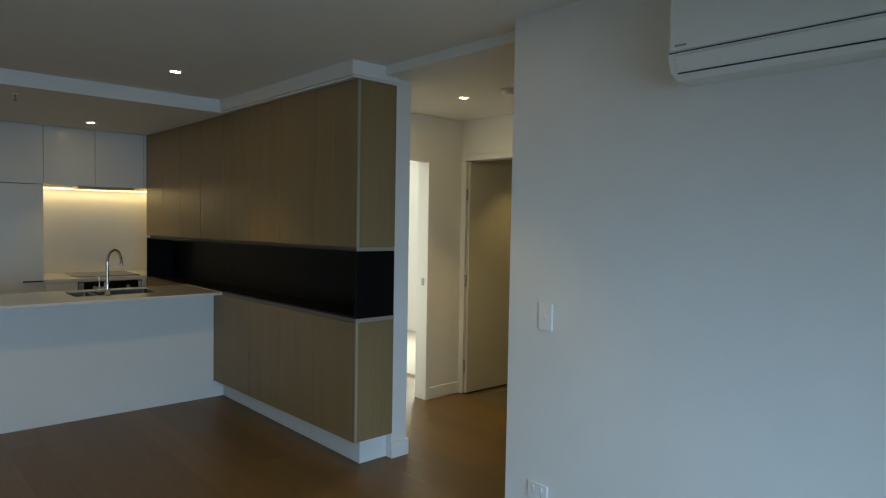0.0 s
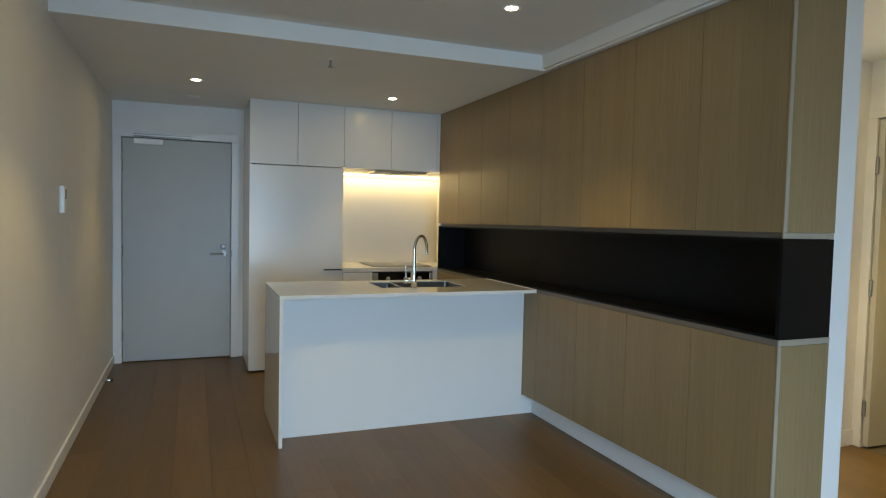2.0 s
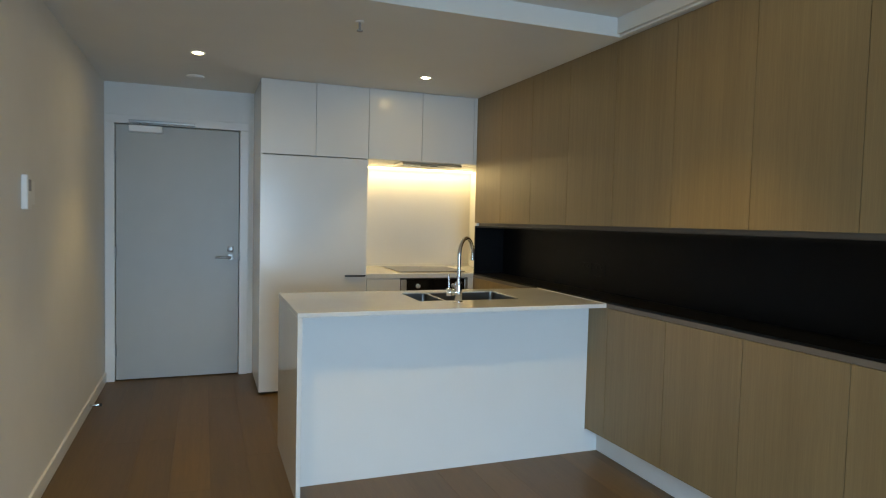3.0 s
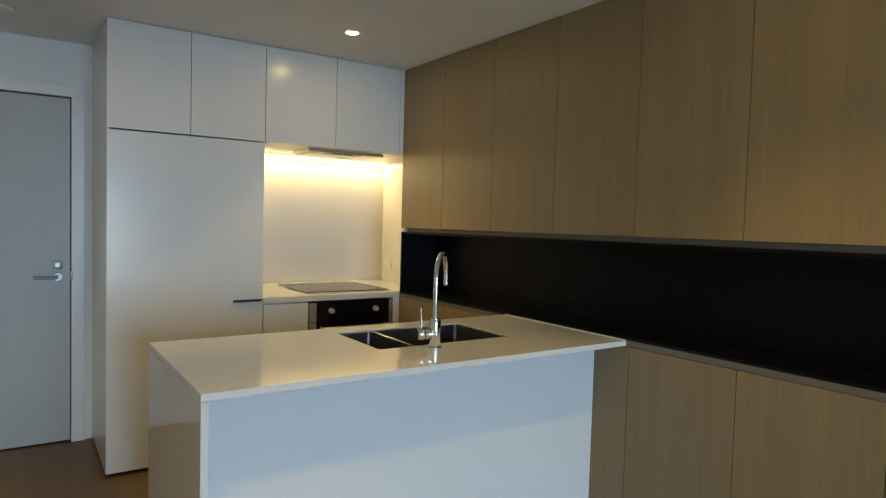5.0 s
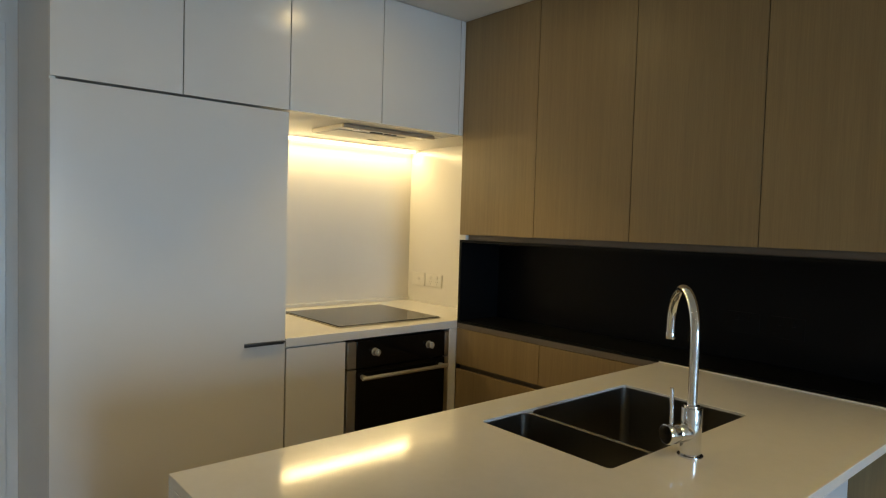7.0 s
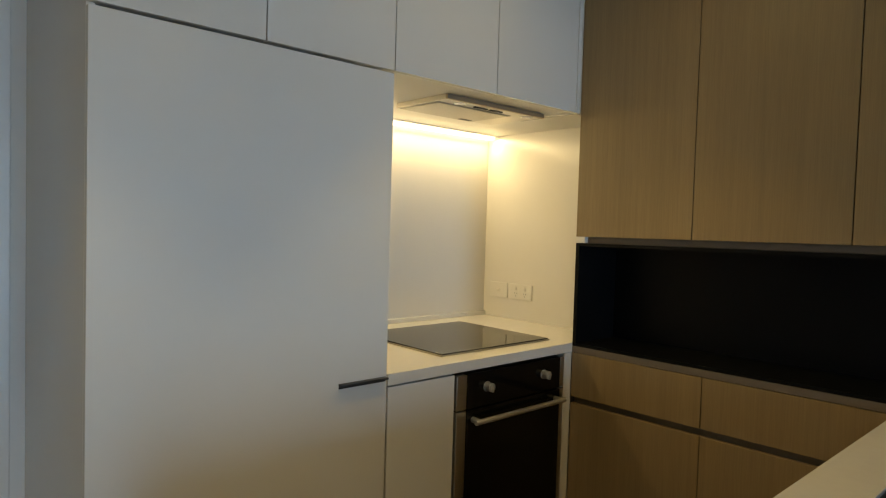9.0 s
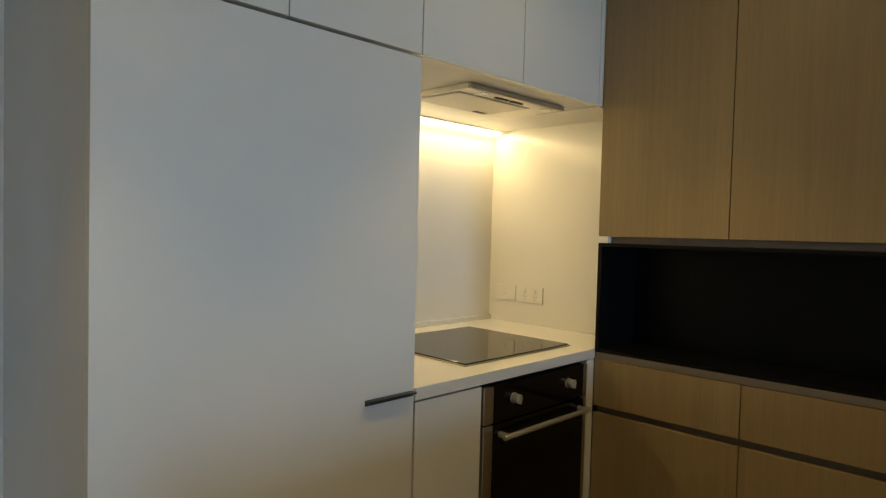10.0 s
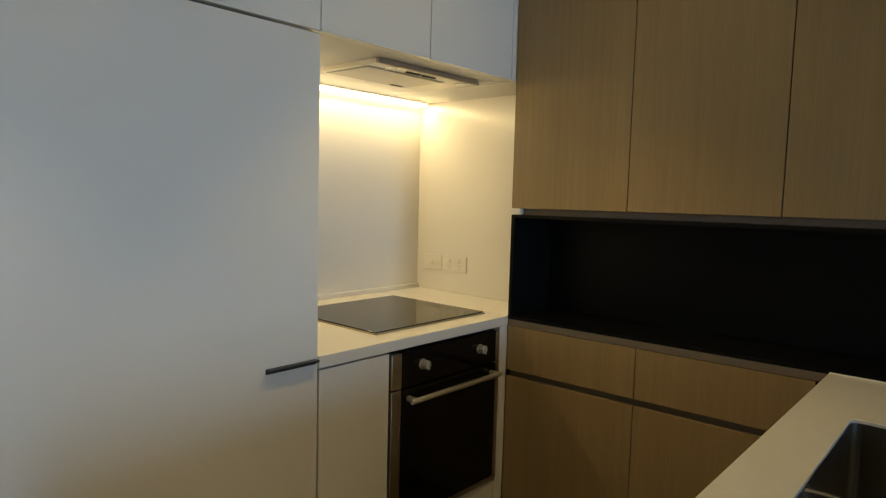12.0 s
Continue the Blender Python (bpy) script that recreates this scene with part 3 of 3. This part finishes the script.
odr = part("oven_door", box(OX0 + 0.048, OX1 - 0.030, -0.011, 0.012, OZ0 + 0.022, 0.731, 0.002), BGLASS, ov, "black glass door")
bm = cyl((-0.575, -0.046, 0.698), (-0.092, -0.046, 0.698), 0.009, bevel=0.002)
part("handle", bm, KNOBM, odr, "round steel bar handle")
for hx in (-0.555, -0.112):
    part("handle_bracket", cyl((hx, -0.010, 0.698), (hx, -0.046, 0.698), 0.010, seg=14), KNOBM, odr)
part("bottom_trim", box(OX0 + 0.048, OX1 - 0.030, -0.008, 0.012, OZ0 + 0.003, OZ0 + 0.019, 0.002), STEEL, ov)
for kx in (-0.489, -0.183):
    bm = cyl((kx, -0.009, 0.801), (kx, -0.012, 0.801), 0.018, seg=28, bevel=0.001)
    cyl((kx, -0.012, 0.801), (kx, -0.036, 0.801), 0.0155, 0.0150, seg=28, bevel=0.0015, bm=bm)
    kb = part("knob", bm, KNOBM, ov, "round satin metal knob")
    part("grip", box(kx - 0.004, kx + 0.004, -0.041, -0.034, 0.786, 0.816, 0.001), KNOBM, kb, "raised steel grip bar")
od = thing("oven_plinth", (-0.34, 0.03, 0.0), "white panel below the oven", "cabinet panel")
part("panel", box(OX0, OX1, 0.0, 0.019, 0.10, 0.255, 0.0015), WHITE, od)
part("kick", box(OX0, OX1, 0.05, 0.066, 0, 0.10), SHADOWGAP, od)

ck = thing("cooktop", (-0.33, 0.34, 0.9), "black ceramic glass cooktop set on the white benchtop", "cooktop")
part("glass", box(-0.612, -0.037, 0.090, 0.602, 0.9035, 0.909, 0.002), HOBGLASS, ck)
part("edge_trim", box(-0.616, -0.033, 0.086, 0.606, 0.9, 0.9045, 0.001), mat("hob_edge", (0.40, 0.36, 0.28), 0.35, 0.6, noise_scale=20, vary=0.05), ck, "thin metal edge")

rh = thing("rangehood", (-0.35, 0.3, 1.8), "slide-out rangehood under the white overhead cabinets", "rangehood")
part("body", box(-0.597, -0.090, 0.124, 0.40, 1.782, 1.800, 0.002), HOODM, rh)
# the lip's warm backlit shade is put into its brown colour
part("front_lip", box(-0.600, -0.084, 0.110, 0.124, 1.7805, 1.797, 0.002), mat("lip_steel_shaded", (0.42, 0.35, 0.25), 0.40, 0.6, noise_scale=20, vary=0.05), rh, "front edge of the slide-out")
part("filter_frame", box(-0.583, -0.207, 0.178, 0.398, 1.7805, 1.7822, 0.0005), GREYP, rh, "dark joint round the filter")
part("filter", box(-0.576, -0.214, 0.185, 0.391, 1.7785, 1.7815, 0.001), FILTER, rh, "metal mesh grease filter")
for lx in (-0.505, -0.145):
    part("lamp_glass", cyl((lx, 0.152, 1.7795), (lx, 0.152, 1.7825), 0.019, seg=24), PLASTIC, rh, "unlit round lamp")
    part("lamp_ring", cyl((lx, 0.152, 1.7802), (lx, 0.152, 1.7826), 0.025, seg=28, bevel=0.0008), CHROME, rh, "bright ring round the lamp")
for sx_ in (-0.40, -0.32):
    part("switch", box(sx_ - 0.033, sx_ + 0.033, 0.146, 0.158, 1.778, 1.783, 0.001), DARK, rh, "dark slide switch")
part("latch", box(-0.30, -0.24, 0.36, 0.38, 1.777, 1.7805, 0.001), DARK, rh)
ls = thing("strip_lamp", (-0.32, 0.72, 1.797), "warm LED strip glowing under the overhead cabinets", "strip light")
part("channel", box(-0.908, 0.272, 0.690, 0.755, 1.7965, 1.7998), PLASTIC, ls)
part("diffuser", box(-0.907, 0.271, 0.712, 0.752, 1.785, 1.7965, 0.003), STRIP, ls, "glowing diffuser")
plate_on_wall("power_outlet", "white double power outlet on the splashback", "power outlet", SX - 0.006, -1, 0.437, 0.578, 1.0, 1.074, dict(DOUBLE, mat=SPLASHPLATE, deep=0.006))
plate_on_wall("isolator_switch", "white cooktop isolator switch on the splashback", "wall switch", SX - 0.006, -1, 0.592, 0.708, 1.0, 1.074, dict(ISOLATOR, mat=SPLASHPLATE, deep=0.006))

# ---- timber wall joinery ----
ZU, ZT, ZB, ZC = 1.320, 1.295, 0.888, 0.862     # underside of uppers, top and bottom of the niche, top of lower doors
YE = -3.782
P = 3.78 / 8
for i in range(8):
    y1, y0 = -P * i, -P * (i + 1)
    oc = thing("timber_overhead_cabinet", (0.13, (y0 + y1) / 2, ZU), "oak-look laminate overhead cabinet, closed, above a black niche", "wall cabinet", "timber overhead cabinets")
    part("body", box(0.019, 0.286, y0 + 0.001 if i < 7 else YE + 0.018, y1 - 0.0005, ZU + 0.001, ZK - 0.002), CARCSHADE, oc)
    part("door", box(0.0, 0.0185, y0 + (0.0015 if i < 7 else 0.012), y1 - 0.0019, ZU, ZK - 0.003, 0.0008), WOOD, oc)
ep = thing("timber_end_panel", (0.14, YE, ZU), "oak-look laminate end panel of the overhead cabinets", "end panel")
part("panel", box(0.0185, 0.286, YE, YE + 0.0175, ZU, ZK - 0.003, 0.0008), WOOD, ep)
part("edge_band", box(0.0, 0.018, YE, YE + 0.003, ZU, ZK - 0.003, 0.0005), EDGE_LITEND, ep, "pale edge band")
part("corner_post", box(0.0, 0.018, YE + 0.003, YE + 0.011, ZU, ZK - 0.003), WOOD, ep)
rl = thing("niche_rail", (0.1, -1.9, ZT), "brown edge rail under the timber overhead cabinets, darkened for dim light", "rail")
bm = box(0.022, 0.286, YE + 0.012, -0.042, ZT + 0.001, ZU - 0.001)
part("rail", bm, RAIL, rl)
part("edge_band", box(0.004, 0.286, YE + 0.003, YE + 0.0115, ZT + 0.001, ZU - 0.001, 0.0008), EDGE_LITEND, rl, "end of the rail, painted paler for daylight")
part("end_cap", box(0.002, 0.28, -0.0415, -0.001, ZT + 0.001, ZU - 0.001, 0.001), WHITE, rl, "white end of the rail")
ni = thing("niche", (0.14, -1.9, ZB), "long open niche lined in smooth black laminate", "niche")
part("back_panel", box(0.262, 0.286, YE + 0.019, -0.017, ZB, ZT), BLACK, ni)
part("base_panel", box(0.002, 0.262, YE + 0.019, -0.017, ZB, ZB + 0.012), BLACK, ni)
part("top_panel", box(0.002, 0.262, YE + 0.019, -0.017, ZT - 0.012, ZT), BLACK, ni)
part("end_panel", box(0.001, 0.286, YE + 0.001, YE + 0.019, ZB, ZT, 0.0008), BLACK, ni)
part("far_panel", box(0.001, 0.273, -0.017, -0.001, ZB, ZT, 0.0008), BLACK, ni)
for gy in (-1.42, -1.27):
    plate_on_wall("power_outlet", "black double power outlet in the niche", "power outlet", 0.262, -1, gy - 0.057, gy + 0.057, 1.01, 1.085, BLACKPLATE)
lr = thing("niche_shelf", (0.1, -1.9, ZC), "brown laminate top edge of the lower timber cupboards, darkened for dim light", "shelf edge")
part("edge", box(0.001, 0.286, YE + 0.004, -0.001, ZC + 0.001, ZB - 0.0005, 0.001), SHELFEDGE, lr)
part("edge_band", box(-0.001, 0.287, YE - 0.001, YE + 0.0035, ZC + 0.001, ZB - 0.0005, 0.0008), EDGE_LITEND, lr, "end of the shelf, painted paler for daylight")
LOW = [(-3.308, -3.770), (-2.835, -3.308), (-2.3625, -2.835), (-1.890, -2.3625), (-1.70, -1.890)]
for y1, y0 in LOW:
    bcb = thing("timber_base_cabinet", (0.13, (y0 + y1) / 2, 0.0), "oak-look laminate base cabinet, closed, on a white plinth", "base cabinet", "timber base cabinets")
    part("body", box(0.019, 0.286, max(y0, YE + 0.018) + 0.001, y1 - 0.0005, 0.124, ZC), CARCSHADE, bcb)
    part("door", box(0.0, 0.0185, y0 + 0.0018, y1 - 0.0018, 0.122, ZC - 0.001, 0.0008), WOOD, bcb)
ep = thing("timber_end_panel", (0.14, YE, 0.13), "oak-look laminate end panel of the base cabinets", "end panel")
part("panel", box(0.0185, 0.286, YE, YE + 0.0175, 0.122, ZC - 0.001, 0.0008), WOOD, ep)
part("edge_band", box(0.0, 0.018, YE, YE + 0.003, 0.122, ZC - 0.001, 0.0005), EDGE_LITEND, ep, "pale edge band")
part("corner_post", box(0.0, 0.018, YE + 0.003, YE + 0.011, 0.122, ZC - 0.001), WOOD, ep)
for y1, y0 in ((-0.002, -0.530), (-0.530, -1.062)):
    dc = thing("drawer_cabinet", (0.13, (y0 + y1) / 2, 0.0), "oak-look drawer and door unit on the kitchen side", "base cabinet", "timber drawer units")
    part("body", box(0.032, 0.286, y0 + 0.0005, y1 - 0.0005, 0.10, ZC), CARCSHADE, dc)
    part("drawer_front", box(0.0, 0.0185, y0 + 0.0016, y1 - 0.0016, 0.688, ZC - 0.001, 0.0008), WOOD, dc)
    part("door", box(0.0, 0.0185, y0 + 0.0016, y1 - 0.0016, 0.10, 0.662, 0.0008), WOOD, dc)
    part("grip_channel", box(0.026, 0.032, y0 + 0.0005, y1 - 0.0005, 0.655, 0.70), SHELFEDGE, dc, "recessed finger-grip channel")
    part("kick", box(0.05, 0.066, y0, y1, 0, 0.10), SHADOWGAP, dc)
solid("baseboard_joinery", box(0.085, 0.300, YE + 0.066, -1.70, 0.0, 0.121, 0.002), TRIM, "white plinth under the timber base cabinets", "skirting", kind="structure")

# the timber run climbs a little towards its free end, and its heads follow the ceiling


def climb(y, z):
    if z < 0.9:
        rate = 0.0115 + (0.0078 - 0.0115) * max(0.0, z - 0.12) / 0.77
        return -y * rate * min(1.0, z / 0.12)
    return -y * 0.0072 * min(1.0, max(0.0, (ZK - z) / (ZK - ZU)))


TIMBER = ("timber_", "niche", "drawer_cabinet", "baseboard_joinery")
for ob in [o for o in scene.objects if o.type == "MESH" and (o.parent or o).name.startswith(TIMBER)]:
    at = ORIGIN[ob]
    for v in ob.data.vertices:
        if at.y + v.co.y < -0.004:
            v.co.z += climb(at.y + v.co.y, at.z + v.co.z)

# ---- island ----
IX0, IX1, IY0, IY1 = -1.697, 0.0, -1.875, -1.092
SNK = (-1.0, -0.388, -1.577, -1.207)
isl = thing("island_bench", (-0.85, -1.48, 0.0), "white stone island bench with one waterfall end", "kitchen island")


def slab_with_hole(x0, x1, y0, y1, z0, z1, hole, bevel):
    """A slab with one rounded rectangular hole through it."""
    hx0, hx1, hy0, hy1 = hole
    bm = bmesh.new()
    r, n = 0.012, 5
    inner = []
    for cx, cy, a0 in ((hx1 - r, hy1 - r, 0), (hx0 + r, hy1 - r, 90), (hx0 + r, hy0 + r, 180), (hx1 - r, hy0 + r, 270)):
        inner.append([(cx + r * math.cos(radians(a0 + 90 * k / n)), cy + r * math.sin(radians(a0 + 90 * k / n))) for k in range(n + 1)])
    corners = [(x1, y1), (x0, y1), (x0, y0), (x1, y0)]
    layers = []
    for z in (z0, z1):
        layers.append(([bm.verts.new((*c, z)) for c in corners], [[bm.verts.new((*p, z)) for p in arc] for arc in inner]))
    for oc, arcs in layers:
        for k in range(4):
            for a, b in zip(arcs[k], arcs[k][1:]):
                bm.faces.new((oc[k], a, b))
            bm.faces.new((oc[k], arcs[k][-1], arcs[(k + 1) % 4][0], oc[(k + 1) % 4]))
    (o0, a0), (o1, a1) = layers
    for k in range(4):
        bm.faces.new((o0[k], o0[(k + 1) % 4], o1[(k + 1) % 4], o1[k]))
    l0, l1 = [v for arc in a0 for v in arc], [v for arc in a1 for v in arc]
    for k in range(len(l0)):
        bm.faces.new((l0[k], l0[(k + 1) % len(l0)], l1[(k + 1) % len(l0)], l1[k]))
    bmesh.ops.recalc_face_normals(bm, faces=bm.faces)
    sharp = [e for e in bm.edges if len(e.link_faces) == 2 and e.calc_face_angle() > 1.0 and abs(e.verts[0].co.z - e.verts[1].co.z) < 1e-6]
    bmesh.ops.bevel(bm, geom=sharp, offset=bevel, segments=2, affect="EDGES", profile=0.5)
    return bm


part("benchtop", slab_with_hole(IX0, IX1, IY0, IY1, 0.878, 0.900, SNK, 0.0015), STONE, isl).data.shade_flat()
part("edge_lip", box(-0.006, 0.0, IY0 + 0.002, IY1 - 0.002, 0.9, 0.9042, 0.001), STONE, isl)
part("waterfall_end", box(IX0, IX0 + 0.022, IY0, IY1, 0.0, 0.8775, 0.0015), STONE, isl)
part("front_panel", box(IX0 + 0.0225, -0.001, -1.705, -1.688, 0.0, 0.8775, 0.001), WHITE, isl, "plain white front panel set back under the top")
part("panel_return", box(-0.001, 0.0845, -1.705, -1.699, 0.0, 0.133), WHITE, isl)
part("side_return", box(-0.019, -0.001, -1.688, -1.12, 0.0, 0.8775), WHITE, isl)
for i, (x0, x1) in enumerate(((-1.674, -1.11), (-1.11, -0.565), (-0.565, -0.02))):
    part("door", box(x0 + 0.0015, x1 - 0.0015, -1.131, -1.112, 0.10, 0.870, 0.001), WHITE, isl)
part("kick", box(IX0 + 0.0225, -0.02, -1.18, -1.164, 0.0, 0.10), SHADOWGAP, isl)


def bowl(x0, x1, y0, y1, ztop, depth, r=0.014):
    """An open steel bowl with rounded corners and a rolled lower edge."""
    bm, rings, n = bmesh.new(), [], 5
    for inset, z, rr in ((0.0, ztop, r), (0.0, ztop - depth + 0.012, r), (0.004, ztop - depth + 0.004, r), (0.012, ztop - depth, r)):
        a0, a1, b0, b1 = x0 + inset, x1 - inset, y0 + inset, y1 - inset
        ring = []
        for cx, cy, deg in ((a1 - rr, b1 - rr, 0), (a0 + rr, b1 - rr, 90), (a0 + rr, b0 + rr, 180), (a1 - rr, b0 + rr, 270)):
            ring += [bm.verts.new((cx + rr * math.cos(radians(deg + 90 * k / n)), cy + rr * math.sin(radians(deg + 90 * k / n)), z)) for k in range(n + 1)]
        rings.append(ring)
    for r0, r1 in zip(rings, rings[1:]):
        for k in range(len(r0)):
            bm.faces.new((r0[k], r0[(k + 1) % len(r0)], r1[(k + 1) % len(r0)], r1[k]))
    bm.faces.new(rings[-1])
    return bm


sk = thing("sink", (-0.7, -1.39, 0.88), "undermount brushed steel sink with a small and a large bowl", "sink")
for a, b, dpt in ((-1.0, -0.838, 0.13), (-0.826, -0.388, 0.19)):
    bw = part("bowl", bowl(a + 0.001, b - 0.001, SNK[2] + 0.001, SNK[3] - 0.001, 0.893, dpt, 0.02), SINKM, sk)
    cx, cy = (a + b) / 2, -1.39
    part("waste", cyl((cx, cy, 0.893 - dpt), (cx, cy, 0.896 - dpt), 0.042, 0.040, seg=24), CHROME, bw, "round chrome waste")
part("divider_edge", box(-0.8385, -0.8255, SNK[2] + 0.002, SNK[3] - 0.002, 0.8885, 0.8925, 0.001), mat("polished_steel_edge", (0.80, 0.79, 0.76), 0.22, 0.8, noise_scale=30, vary=0.03), sk, "bright polished edge")
part("divider", box(-0.838, -0.826, SNK[2] + 0.002, SNK[3] - 0.002, 0.760, 0.889, 0.003), SINKM, sk)

TX, TY = -0.798, -1.637
mt = thing("mixer_tap", (TX, TY, 0.9), "chrome gooseneck mixer tap with a side lever, beside the sink", "tap")
part("base_flange", cyl((TX, TY, 0.9), (TX, TY, 0.904), 0.027, seg=32, bevel=0.001), CHROME, mt)
part("body", cyl((TX, TY, 0.904), (TX, TY, 1.005), 0.0215, seg=32, bevel=0.002), CHROME, mt)
ux, uy = 0.715, 0.699
reach, ztop = 0.19, 1.247
rad = reach / 2
zc = ztop - rad
pts = [(TX, TY, 1.0), (TX, TY, 1.06), (TX, TY, 1.11)]
for k in range(0, 19):
    a = math.pi - math.pi * k / 18 * 0.97
    q = rad + rad * math.cos(a)
    pts.append((TX + ux * q, TY + uy * q, zc + rad * math.sin(a)))
q = reach
pts.append((TX + ux * q * 1.005, TY + uy * q * 1.005, zc - 0.025))
spout = part("spout", tube(pts, 0.0102, 20), CHROME, mt)
part("aerator", cyl((pts[-1][0], pts[-1][1], pts[-1][2] + 0.006), (pts[-1][0], pts[-1][1], pts[-1][2] - 0.010), 0.0112, seg=24, bevel=0.001), CHROME, spout)
part("swivel_collar", cyl((TX, TY, 1.003), (TX, TY, 1.010), 0.0165, seg=28, bevel=0.001), CHROME, mt)
# the lever's pivot points back towards the left of the sink
lx, ly = -0.93, 0.36
bm = cyl((TX, TY, 0.952), (TX + lx * 0.038, TY + ly * 0.038, 0.952), 0.0195, seg=28, bevel=0.001)
part("lever_neck", bm, CHROME, mt)
lv = part("lever_cap", cyl((TX + lx * 0.040, TY + ly * 0.040, 0.952), (TX + lx * 0.066, TY + ly * 0.066, 0.952), 0.0215, seg=28, bevel=0.002), CHROME, mt)
part("lever_pin", tube([(TX + lx * 0.053, TY + ly * 0.053, 0.968), (TX + lx * 0.053, TY + ly * 0.053, 1.01), (TX + lx * 0.055, TY + ly * 0.055, 1.05)], 0.0042, 12), CHROME, lv)

# ---- floors, board by board ----
fl = solid("floor", box(XW, 1.82, YS, 1.0, -0.10, -0.004), SUBFLOOR, "oak-look timber floorboards with a satin finish", "floor", kind="structure")
BW, BL = 0.19, 2.1
meshes = {}


def board(x0, x1, y0, y1):
    w, l = round(x1 - x0, 4), round(y1 - y0, 4)
    if (w, l) not in meshes:
        me = bpy.data.meshes.new("plank")
        bm = box(-w / 2 + 0.0002, w / 2 - 0.0002, -l / 2 + 0.0002, l / 2 - 0.0002, -0.0045, 0.0, 0.0004, seg=1)
        bmesh.ops.recalc_face_normals(bm, faces=bm.faces)
        bm.to_mesh(me)
        bm.free()
        me.materials.append(FLOORM)
        meshes[(w, l)] = me
    ob = new("plank", meshes[(w, l)])
    ob.location = ((x0 + x1) / 2, (y0 + y1) / 2, 0.0)
    ob.parent = fl


rnd = random.Random(5)
x = XW
while x < 1.719:
    x1 = min(x + BW, 1.72)
    y = YS - rnd.choice((0.3, 0.7, 1.1, 1.5, 1.9))
    while y < 0.9:
        ya, yb = max(y, YS), min(y + BL, 0.9)
        if yb - ya > 0.02:
            board(x, x1, ya, yb)
        y += BL
    x = x1
bf = solid("floor_bathroom", box(1.82, 3.1, -4.7, -2.8, -0.10, -0.006), SUBFLOOR, "brown bathroom floor tiles", "floor", kind="structure")
tile_me = bpy.data.meshes.new("tile")
tb = box(0.002, 0.298, 0.002, 0.298, -0.006, 0.0, 0.001, seg=1)
tb.to_mesh(tile_me)
tb.free()
tile_me.materials.append(TILE)
for i in range(5):
    for j in range(7):
        if 1.722 + 0.3 * (i + 1) < 3.25 and -4.7 + 0.3 * (j + 1) < -2.59:
            t = new("tile", tile_me)
            t.location = (1.722 + 0.3 * i, -4.9 + 0.3 * j, 0.0)
            t.parent = bf
solid("floor_bedroom", box(1.82, 3.4, -2.7, 0.9, -0.10, 0.0), mat("bedroom_carpet", (0.42, 0.38, 0.33), 0.95, noise_scale=180, vary=0.15, bump=0.4, bump_scale=500), "light beige bedroom carpet", "floor", kind="structure")
